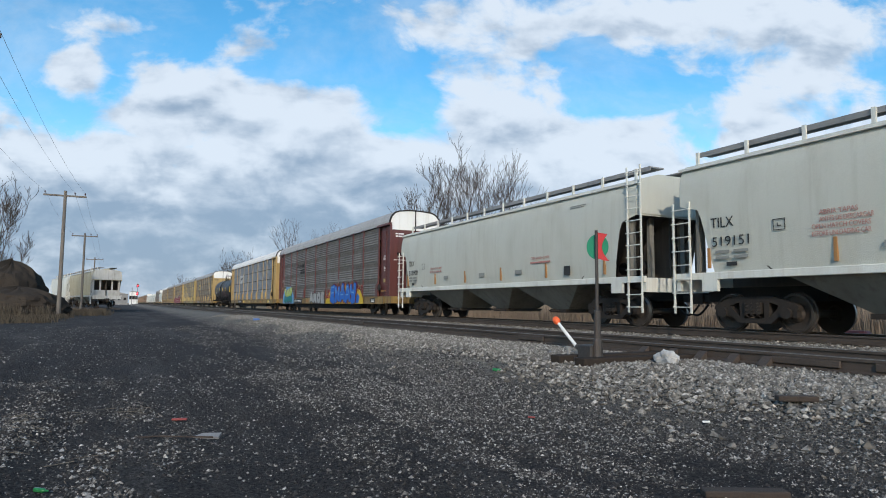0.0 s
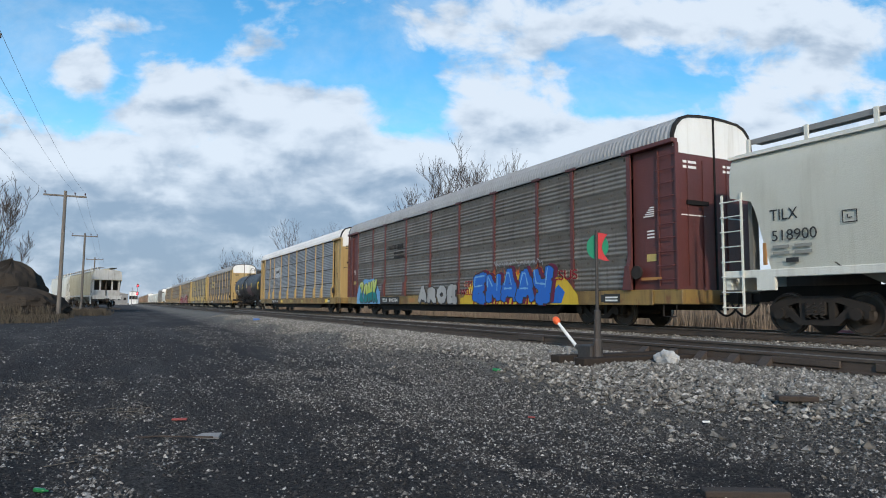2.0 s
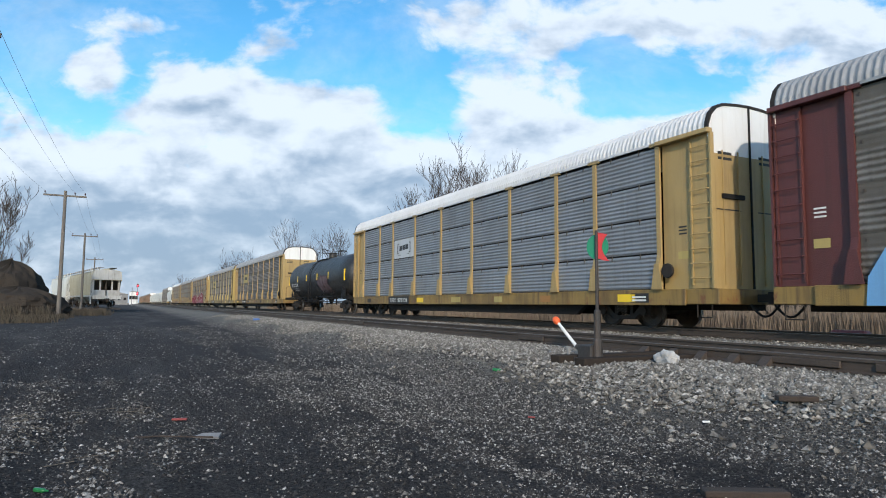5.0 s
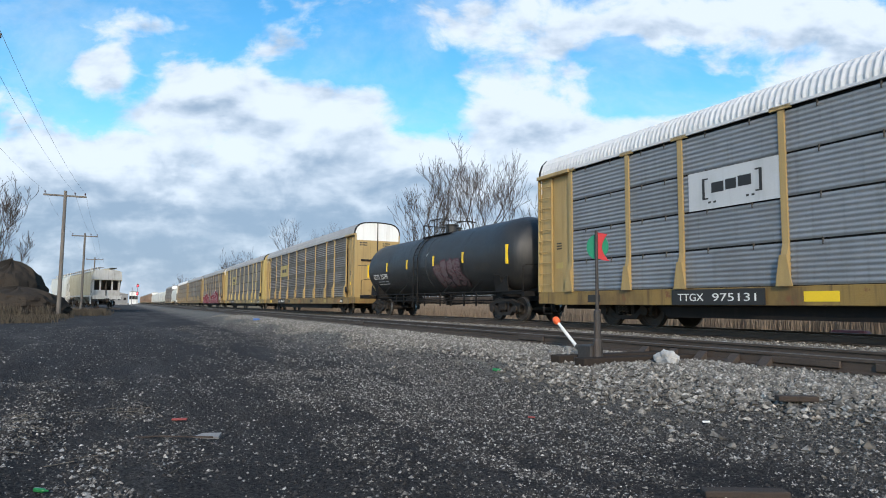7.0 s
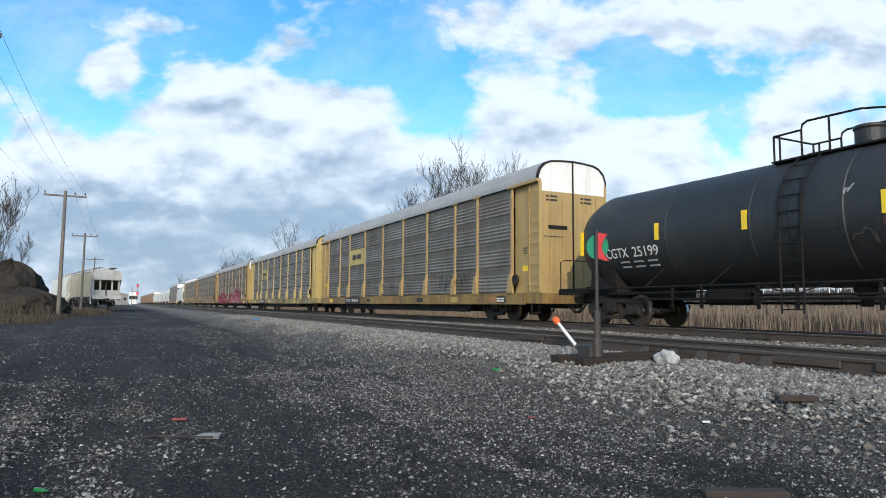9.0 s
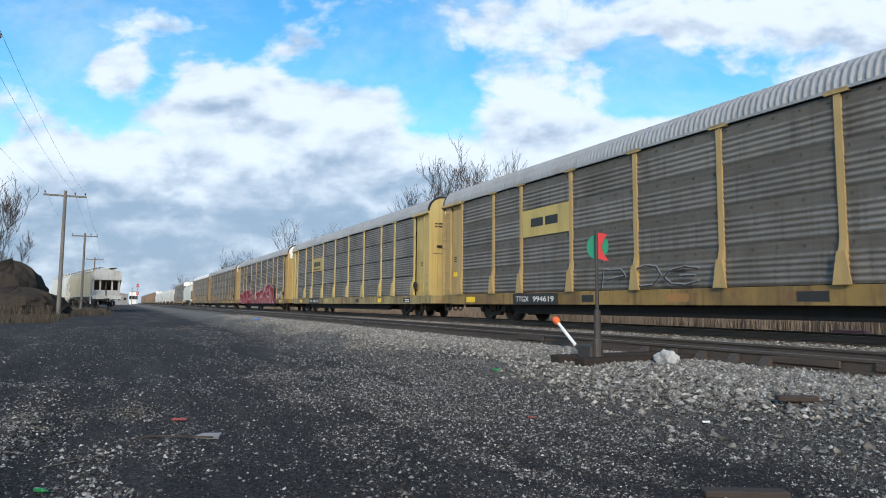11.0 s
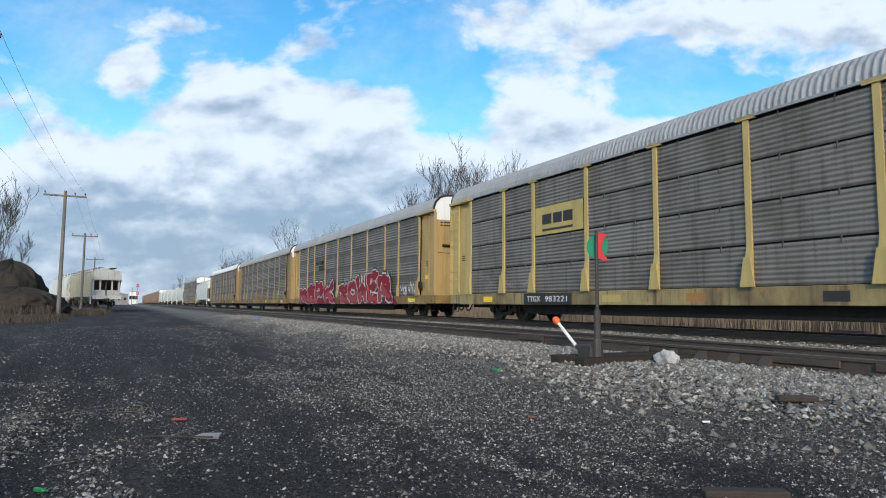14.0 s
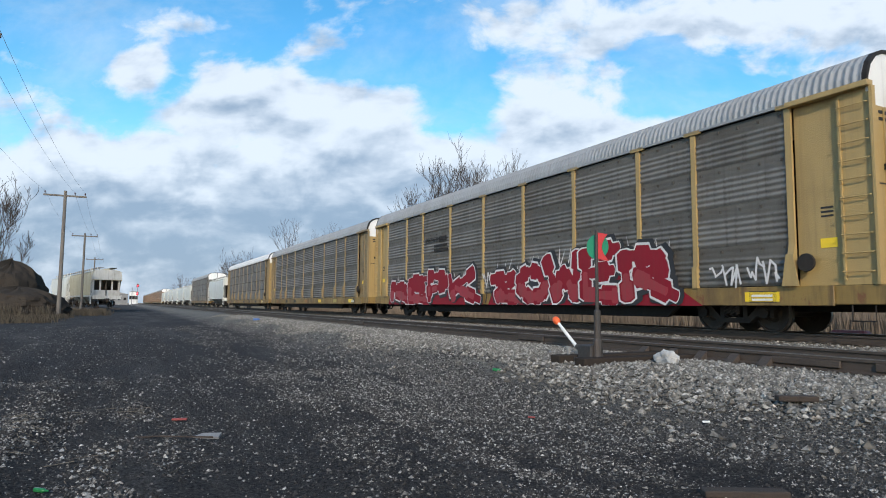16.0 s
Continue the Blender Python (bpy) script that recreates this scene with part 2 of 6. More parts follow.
def lettering(name, words, size, mat, parent, x, y, z, width=0.0):
    """Words painted on the side that faces the camera; x, z: their lower left corner."""
    cu = bpy.data.curves.new(name, "FONT")
    cu.body, cu.size, cu.extrude = words, size, 0.002
    tmp = new(name, cu)
    bpy.context.view_layer.update()
    me = bpy.data.meshes.new_from_object(tmp.evaluated_get(bpy.context.evaluated_depsgraph_get()))
    k = width / tmp.dimensions.x if width and tmp.dimensions.x else 1.0
    bpy.data.objects.remove(tmp)
    me.transform(Matrix.Diagonal((k, 1, 1, 1)))
    me.materials.clear()
    me.materials.append(mat)
    return part(name, me, mat, parent, at=pose(x, y, z, 90))


def bars(rows, mat, parent, name="painted_notice"):
    """Writing too small to read: rows of x0, x1, z0, z1 at a depth y."""
    bm = boxes(*[(x0, x1, y - 0.004, y, z0, z1) for x0, x1, z0, z1, y in rows])
    return part(name, bm, mat, parent)


# ---- setting: ground ----
def ground_height(x, y):
    """Yard level, the shoulder that climbs to the tracks, the bed between them and the low ground beyond."""
    s = np.clip((y - 3.9) / 2.2, 0, 1)
    z = -0.50 + 0.30 * s * s * (3 - 2 * s)
    z = np.where(y > 17.0, -0.20 - 0.45 * np.clip((y - 17.0) / 2.5, 0, 1), z)
    drift_ = y + 0.10 * np.sin(0.9 * x) + 0.05 * np.sin(2.3 * x)
    z = z + np.exp(-((x + 6) / 9.0) ** 2) * np.clip((0.5 - y) / 0.8, 0, 1) * np.clip((y + 4) / 1.5, 0, 1) * (0.035 * np.sin(drift_ * 7.0) + 0.015 * np.sin(3.1 * x + 5 * y))
    z = z - 0.03 * np.exp(-((drift_ - 1.0) / 0.3) ** 2) - 0.025 * np.exp(-((drift_ - 2.6) / 0.25) ** 2)
    near = np.exp(-((x + 4) / 22.0) ** 2) * np.clip((5.0 - y) / 3, 0, 1)
    z = z + near * (0.028 * np.sin(x * 0.9 + 0.8 * y) * np.sin(y * 1.7 - 0.5 * x) + 0.015 * np.sin(2.3 * x + 1.1) * np.sin(2.9 * y))
    return z


def axis_steps(fine_lo, fine_hi, step, lo, hi, grow=1.22):
    mid = list(np.arange(fine_lo, fine_hi + step / 2, step))
    d, v = step, mid[-1]
    while v < hi:
        d *= grow
        v += d
        mid.append(v)
    d, v = step, mid[0]
    while v > lo:
        d *= grow
        v -= d
        mid.insert(0, v)
    return np.array(mid)


def grid_mesh(name, xs, ys, z_of, mat):
    X, Y = np.meshgrid(xs, ys, indexing="ij")
    Z = z_of(X, Y)
    n, m = X.shape
    idx = np.arange(n * m).reshape(n, m)
    quads = np.stack([idx[:-1, :-1], idx[1:, :-1], idx[1:, 1:], idx[:-1, 1:]], -1).reshape(-1, 4)
    me = bpy.data.meshes.new(name)
    me.from_pydata(np.stack([X, Y, Z], -1).reshape(-1, 3).tolist(), [], quads.tolist())
    me.polygons.foreach_set("use_smooth", [True] * len(me.polygons))
    me.materials.append(mat)
    return me


tagged(new("ground", grid_mesh("ground", axis_steps(-16, 3, 0.12, -4500, 1500), axis_steps(-5, 7, 0.08, -2500, 4000), ground_height, ground_mat)),
       "dark cinder yard with grey gravel patches beside the tracks", "ground", kind="structure")

# ---- setting: tracks ----
RAIL = [(-0.07, -0.172), (0.07, -0.172), (0.07, -0.158), (0.012, -0.135), (0.012, -0.045), (0.036, -0.035), (0.036, -0.006), (0.028, 0.0),
        (-0.028, 0.0), (-0.036, -0.006), (-0.036, -0.035), (-0.012, -0.045), (-0.012, -0.135), (-0.07, -0.158)]
TRAIN_Y, SIDING_Y = 14.6, 8.45


def track(name, y, x0, x1, label):
    t = thing(name, label, "railway track", pose(0, y, 0), kind="structure")
    for side in (-0.7525, 0.7525):
        r = part("rail", prisms("x", ([(a + side, b) for a, b in RAIL], x0, x1)), rail_side, t, "rusty steel rail with a worn bright head")
        part("rail_head", boxes((x0, x1, side - 0.027, side + 0.027, -0.004, 0.003)), rail_head, r)
    return t


train_track = track("train_track", TRAIN_Y, -900, 160, "main track with rusty rails on wooden ties in grey ballast")
siding_track = track("siding_track", SIDING_Y, -900, 160, "nearer siding track with rusty rails half sunk in ballast")

# ---- rolling stock ----
pale_sill = material("dirty_cream_sill_paint", (0.34, 0.265, 0.115), (0.07, 0.048, 0.032), 1.0, 0.6, wear=(RUST, 0.58))
# dark colour holds both grime and the shade of the hopper end recess
grimy = material("grimy_shaded_end_sheet", (0.06, 0.05, 0.042), (0.11, 0.095, 0.075), 0.5, 0.8)
WHEEL_R = 0.457
HALF = 1.58
WHEELSETS, CARS = [], []


def wheelset_mesh():
    prof = []
    for s in (-1, 1):
        side = [(0.655, 0.09), (0.66, 0.16), (0.70, 0.20), (0.69, 0.36), (0.675, 0.40), (0.665, 0.49), (0.685, 0.49), (0.70, 0.458),
                (0.805, 0.452), (0.81, 0.40), (0.775, 0.385), (0.745, 0.22), (0.79, 0.19), (0.82, 0.15), (0.83, 0.085), (1.02, 0.075), (1.02, 0.0)]
        prof.append([(s * a, r) for a, r in side])
    bm = lathe(prof[0][::-1] + prof[1], "y", 28)
    for s in (-1, 1):
        for k in range(6):
            w = math.pi * k / 3
            c, q = 0.125 * math.cos(w), 0.125 * math.sin(w)
            box(bm, c - 0.02, c + 0.02, s * 0.83 - 0.02, s * 0.83 + 0.02, q - 0.02, q + 0.02)
    me = bpy.data.meshes.new("wheelset")
    bm.to_mesh(me)
    bm.free()
    me.materials.append(wheel_steel)
    me.materials.append(tyre_steel)
    for f in me.polygons:
        v = [me.vertices[i].co for i in f.vertices]
        if all(0.44 < math.hypot(q.x, q.z) < 0.475 for q in v):
            f.material_index = 1
        f.use_smooth = True
    me.set_sharp_from_angle(angle=radians(35))
    return me


FRAME_TOP = [(-1.13, 0.62), (-1.04, 0.68), (-0.5, 0.85), (0.5, 0.85), (1.04, 0.68), (1.13, 0.62), (1.13, 0.53), (0.95, 0.53), (0.46, 0.70), (-0.46, 0.70), (-0.95, 0.53), (-1.13, 0.53)]
FRAME_LOW = [(-0.80, 0.58), (-0.74, 0.46), (-0.44, 0.21), (0.44, 0.21), (0.74, 0.46), (0.80, 0.58), (0.66, 0.60), (0.36, 0.33), (-0.36, 0.33), (-0.66, 0.60)]


def bogie_mesh():
    bm = bmesh.new()
    for s in (-1, 1):
        y0, y1 = sorted((s * 0.90, s * 1.06))
        prism(bm, FRAME_TOP, "y", y0, y1)
        prism(bm, FRAME_LOW, "y", y0, y1)
        for k in (-0.33, 0.33):
            prism(bm, [(k - 0.06, 0.30), (k + 0.06, 0.30), (k + 0.07, 0.74), (k - 0.07, 0.74)], "y", y0, y1)
        for k in (-1.04, 1.04, -0.70, 0.70):
            prism(bm, [(k - 0.05, 0.36), (k + 0.05, 0.36), (k + 0.06, 0.62), (k - 0.06, 0.62)], "y", y0, y1)
        for k in (-0.86, 0.86):
            prism(bm, [(k + 0.13 * math.cos(a * math.pi / 5), 0.457 + 0.13 * math.sin(a * math.pi / 5)) for a in range(10)], "y", *sorted((s * 1.0, s * 1.13)))
    box(bm, -0.22, 0.22, -1.12, 1.12, 0.44, 0.72)
    box(bm, -0.35, 0.35, -0.35, 0.35, 0.60, 0.80)
    for k in (-0.42, 0.42):
        box(bm, k - 0.06, k + 0.06, -0.85, 0.85, 0.34, 0.46)
    bmesh.ops.recalc_face_normals(bm, faces=bm.faces)
    me = bpy.data.meshes.new("bogie")
    bm.to_mesh(me)
    bm.free()
    me.materials.append(brake_dust)
    return me


WHEELSET_MESH, BOGIE_MESH = wheelset_mesh(), bogie_mesh()


def spring_mesh():
    bm = bmesh.new()
    for s in (-1, 1):
        for k in (-0.16, 0.0, 0.16):
            line = [(k + 0.055 * math.cos(a), s * 1.115 + 0.02 * math.sin(a), 0.36 + 0.022 * a / 1.57) for a in [1.57 * j for j in range(16)]]
            tube(bm, line, 0.016, 4)
    me = bpy.data.meshes.new("springs")
    bm.to_mesh(me)
    bm.free()
    me.materials.append(wheel_steel)
    return me


SPRING_MESH = spring_mesh()


def bogies(car, at, rolling=True):
    for x in (-at, at):
        b = part("bogie", BOGIE_MESH, brake_dust, car, "grimy cast steel bogie", pose(x, 0, 0))
        tagged(part("springs", SPRING_MESH, wheel_steel, b), kind="stuff")
        for k in (-0.86, 0.86):
            w = part("wheelset", WHEELSET_MESH, wheel_steel, b, "steel wheels on an axle", pose(k, 0, WHEEL_R))
            if rolling:
                WHEELSETS.append((w, k))


def coupler(car, x, s):
    bm = boxes((min(x, x + s * 0.45), max(x, x + s * 0.45), -0.09, 0.09, 0.72, 0.92), (min(x + s * 0.35, x + s * 0.62), max(x + s * 0.35, x + s * 0.62), -0.16, 0.16, 0.68, 0.98))
    part("coupler", bm, brake_dust, car)
    sag = [(x + s * 0.1 * k, -0.35, 0.66 - 0.30 * math.sin(math.pi * k / 8)) for k in range(9)]
    part("air_hose", tubes(sag, r=0.03, sides=6), black_steel, car, "black rubber air hose")


def ladder(car, x0, x1, z0, z1, y, rungs, mat, standing=0.04):
    bm = boxes((x0, x0 + 0.045, y - standing, y, z0, z1), (x1 - 0.045, x1, y - standing, y, z0, z1))
    lad = part("ladder", bm, mat, car)
    me = None
    for k in range(rungs):
        z = z0 + (z1 - z0) * (k + 0.5) / rungs
        line = [(x0 + 0.02, 0, 0), (x0 + 0.02, -0.06, -0.02), (x1 - 0.02, -0.06, -0.02), (x1 - 0.02, 0, 0)]
        if me is None:
            r = part("rung", tubes(line, r=0.014, sides=5), mat, lad, at=pose(0, y - standing, z))
            me = r.data
        else:
            part("rung", me, mat, lad, at=pose(0, y - standing, z))
    return lad


POSTS = (-12.0, -9.35, -7.36, -4.42, -1.46, 1.46, 4.42, 7.36, 9.35, 12.0)
BAYS = list(zip(POSTS[:-1], POSTS[1:]))


def corrugated(width, height, waves, deep, pressed):
    """A side sheet: ridges along its length; pressed sheets have flat fields between groups of ridges."""
    bm = bmesh.new()
    n = waves * 6
    rows = []
    for i in range(n + 1):
        z = height * i / n
        w = 2 * math.pi * waves * i / n
        y = deep * (0.5 - 0.5 * math.cos(w))
        if pressed:
            y *= 1.0 if (i // 6) % 7 < 5 else 0.12
        rows.append((y, z))
    last = None
    for y, z in rows:
        cur = [bm.verts.new((x, -y, z)) for x in (-width / 2, width / 2)]
        if last:
            bm.faces.new((last[0], last[1], cur[1], cur[0]))
        last = cur
    for e in (0, 1):
        x = (-width / 2, width / 2)[e]
        back = [bm.verts.new((x, 0.03, 0)), bm.verts.new((x, 0.03, height))]
    a = [bm.verts.new((x, 0.03, z)) for x, z in ((-width / 2, 0), (width / 2, 0), (width / 2, height), (-width / 2, height))]
    bm.faces.new(a)
    loose = [v for v in bm.verts if not v.link_faces]
    bmesh.ops.delete(bm, geom=loose, context="VERTS")
    for f in bm.faces:
        f.smooth = True
    return bm


ROOF = [(-1.55, 5.10), (-1.54, 5.26), (-1.44, 5.52), (-1.24, 5.72), (-0.98, 5.82), (-0.5, 5.87), (0.0, 5.89),
        (0.5, 5.87), (0.98, 5.82), (1.24, 5.72), (1.44, 5.52), (1.54, 5.26), (1.55, 5.10)]


def roof_bm(half):
    """Arched roof with ribs across it."""
    bm = bmesh.new()
    rows = []
    x, k = -half, 0
    pitch = (0.0, 0.05, 0.075, 0.125)
    while x < half:
        for j, d in enumerate(pitch):
            lift = 0.028 if j in (1, 2) else 0.0
            if x + d <= half:
                rows.append((x + d, lift))
        x += 0.165
        k += 1
    last = None
    for x, lift in rows:
        cur = []
        for y, z in ROOF:
            l = math.hypot(y, z - 4.2)
            cur.append(bm.verts.new((x, y * (1 + lift / l), z + (z - 4.2) * lift / l)))
        if last:
            for i in range(len(cur) - 1):
                bm.faces.new((last[i], last[i + 1], cur[i + 1], cur[i]))
        last = cur
    bmesh.ops.recalc_face_normals(bm, faces=bm.faces)
    if sum(f.normal.z for f in bm.faces) < 0:
        bmesh.ops.reverse_faces(bm, faces=bm.faces)
    return bm


def mesh_of(name, bm, mat):
    me = bpy.data.meshes.new(name)
    bm.to_mesh(me)
    bm.free()
    me.materials.append(mat)
    return me


def autorack(x0, label, frame_mat, panel_mat, top_mat, door_mat, top_white=4.7, pressed=False, detail=True, white_ends=True, sill=None, sprayed=()):
    """Enclosed car carrier: flat car, side sheets between posts, end doors, ladders and an arched ribbed roof."""
    car = thing("autorack_car", label, "railway car", pose(x0, TRAIN_Y, 0), "cars of the freight train")
    CARS.append((car, x0))
    half = 13.78
    bogies(car, 10.05)
    sill = sill or sill_yellow
    deck = part("flat_car", soft_box((-half - 0.1, half + 0.1, -1.50, 1.50, 0.66, 1.05), bevel=0.015), sill, car, "rust-stained yellow flat car deck")
    part("side_sill", soft_box((-half + 0.9, half - 0.9, -HALF + 0.02, -1.51, 0.63, 1.06), bevel=0.012), sill, deck)
    part("centre_sill", prisms("y", ([(-8.6, 0.66), (-8.1, 0.31), (8.1, 0.31), (8.6, 0.66)], -1.30, -1.15), ([(-8.6, 0.66), (-8.1, 0.31), (8.1, 0.31), (8.6, 0.66)], 1.15, 1.30),
                             ([(-half, 0.66), (-half, 0.5), (half, 0.5), (half, 0.66)], -0.35, 0.35)), black_steel, deck, "black steel underframe")
    for s in (-1, 1):
        coupler(car, s * (half + 0.1), s)
        x = s * (half - 0.05)
        part("step", tubes([(x - s * 0.55, -1.45, 0.66), (x - s * 0.55, -1.45, 0.33), (x - s * 0.1, -1.45, 0.33), (x - s * 0.1, -1.45, 0.66)], r=0.02), brake_dust, car)
    # side sheets: four rows on each bay
    rows = 4
    z0, z1 = 1.08, 5.04
    joint = 0.008 if pressed else 0.05
    hgt = (z1 - z0 - joint * rows) / rows
    shared = {}
    for a, b in BAYS:
        w = b - a - 0.16
        key = round(w, 2)
        if key not in shared:
            shared[key] = mesh_of("side_sheet", corrugated(w, hgt, 7 if pressed else 8, 0.038 if pressed else 0.026, pressed), panel_mat)
        for r in range(rows):
            z = z0 + r * (hgt + joint)
            part("side_sheet", shared[key], panel_mat, car, at=pose((a + b) / 2, -HALF + 0.09, z))
    # black sheets added inside both sides; open joints show dark against the near one
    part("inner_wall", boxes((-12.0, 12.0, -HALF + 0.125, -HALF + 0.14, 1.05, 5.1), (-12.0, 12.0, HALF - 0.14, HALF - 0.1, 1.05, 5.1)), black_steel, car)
    post_me = mesh_of("side_post", prisms("x", ([(0.06, 1.06), (-0.10, 1.06), (-0.09, 1.6), (0.0, 2.0), (0.0, 5.05), (0.06, 5.05)], -0.075, 0.075)), frame_mat)
    plain_me = mesh_of("side_post", boxes((-0.075, 0.075, -0.05, 0.06, 1.06, 1.6), (-0.07, 0.07, 0.0, 0.06, 1.6, 5.05)), frame_mat)
    flare_me = mesh_of("post_foot", prisms("y", ([(-0.20, 1.06), (0.20, 1.06), (0.17, 1.22), (0.085, 1.75), (-0.085, 1.75), (-0.17, 1.22)], -0.11, -0.08)), frame_mat)
    head_me = mesh_of("post_head", boxes((-0.26, 0.26, -0.03, 0.04, 5.02, 5.11)), frame_mat)
    for x in POSTS:
        if any(a < x < b for a, b in sprayed):
            p = part("side_post", plain_me, frame_mat, car, at=pose(x, -HALF + 0.03, 0))
            part("post_head", head_me, frame_mat, p)
            continue
        p = part("side_post", post_me, frame_mat, car, at=pose(x, -HALF + 0.03, 0))
        part("post_foot", flare_me, frame_mat, p)
        part("post_head", head_me, frame_mat, p)
    if detail and not pressed:
        slots = bmesh.new()
        for a, b in BAYS:
            for r in range(rows):
                z = z0 + (r + 1) * (hgt + joint) - joint
                for q in (0.28, 0.72):
                    x = a + (b - a) * q
                    box(slots, x - 0.012, x + 0.012, -HALF + 0.055, -HALF + 0.09, z - 0.10, z + 0.06)
        bmesh.ops.recalc_face_normals(slots, faces=slots.faces)
        tagged(part("joint_clips", slots, grimy, car), kind="stuff")
    if pressed and detail:
        dots = bmesh.new()
        for a, b in BAYS:
            n = max(3, round((b - a) / 0.55))
            for r in range(rows):
                z = z0 + (r + 1) * (hgt + joint) - 0.14
                for k in range(n):
                    x = a + 0.2 + (b - a - 0.4) * k / (n - 1)
                    box(dots, x - 0.022, x + 0.022, -HALF + 0.06, -HALF + 0.09, z - 0.03, z + 0.03)
        bmesh.ops.recalc_face_normals(dots, faces=dots.faces)
        tagged(part("bolt_heads", dots, grimy, car), kind="stuff")
    # end bays and doors
    for s in (-1, 1):
        lo, hi = sorted((s * 12.07, s * (half - 0.68)))
        part("end_side_panel", boxes((lo, hi, -HALF + 0.16, -HALF + 0.18, 1.06, 5.06)), frame_mat, car)
        lo, hi = sorted((s * 12.0, s * half))
        part("end_beam", soft_box((lo, hi, -HALF - 0.06, -HALF + 0.14, 5.0, 5.12), bevel=0.01), frame_mat, car)
        lo, hi = sorted((s * (half - 0.70), s * (half - 0.06)))
        part("corner_post", boxes((lo, hi, -HALF + 0.10, -HALF + 0.14, 1.06, 5.0), (s * half - 0.03, s * half + 0.03, -HALF + 0.02, -HALF + 0.14, 1.06, 5.0)), frame_mat, car)
        ladder(car, lo, hi, 1.15, 4.9, -HALF + 0.10, 10, frame_mat)
        lo, hi = sorted((s * 12.0, s * half))
        part("far_side_panel", boxes((lo, hi, HALF - 0.12, HALF - 0.06, 1.06, 5.1)), frame_mat, car)
        # doors: a lower field and a painted top that follows the roof
        x = s * (half - 0.06)
        lo, hi = sorted((x - s * 0.05, x))
        for y0, y1 in ((-1.50, -0.02), (0.02, 1.50)):
            d = part("end_door", boxes((lo, hi, y0, y1, 1.05, top_white)), door_mat, car)
            top = [(y, z - 0.02) for y, z in ROOF if y0 - 0.06 <= y <= y1 + 0.06]
            top = [(max(y0, min(y1, y)), z) for y, z in top]
            if y0 < 0:
                out = [(y0, top_white)] + top[:-1] + [(y1, 5.87), (y1, top_white)]
            else:
                out = [(y0, top_white), (y0, 5.87)] + top[1:] + [(y1, top_white)]
            part("door_top", prisms("x", (out, lo, hi)), white_paint if white_ends else door_mat, d, "white-painted top of the end door")
            if detail:
                rib = sorted((x, x + s * 0.03))
                for y in (y0 + 0.45, y1 - 0.45):
                    part("door_rib", boxes((rib[0], rib[1], y - 0.012, y + 0.012, 1.15, 4.6)), door_mat, d)
        lo, hi = sorted((x, x + s * 0.025))
        part("door_seam", boxes((lo, hi, -0.03, 0.03, 1.05, 5.90)), black_steel, car)
        lo, hi = sorted((x, x + s * 0.06))
        part("latch_bar", boxes((lo, hi, -1.1, -0.3, 3.35, 3.47)), black_steel, car)
    r = part("roof", roof_bm(half - 0.12), top_mat, car, "arched ribbed sheet roof")
    for e in (-1, 1):
        rim = [(y * 1.012, z + 0.02) for y, z in ROOF] + [(y * 0.975, z - 0.05) for y, z in ROOF[::-1]]
        lo, hi = sorted((e * (half - 0.16), e * (half - 0.04)))
        part("roof_rim", prisms("x", (rim, lo, hi)), brake_dust, r, "dark rim at the roof end")
    part("roof_edge", boxes((-half + 0.1, half - 0.1, -HALF - 0.0, -HALF + 0.06, 5.06, 5.13), (-half + 0.1, half - 0.1, HALF - 0.06, HALF, 5.06, 5.13)), top_mat, r)
    return car


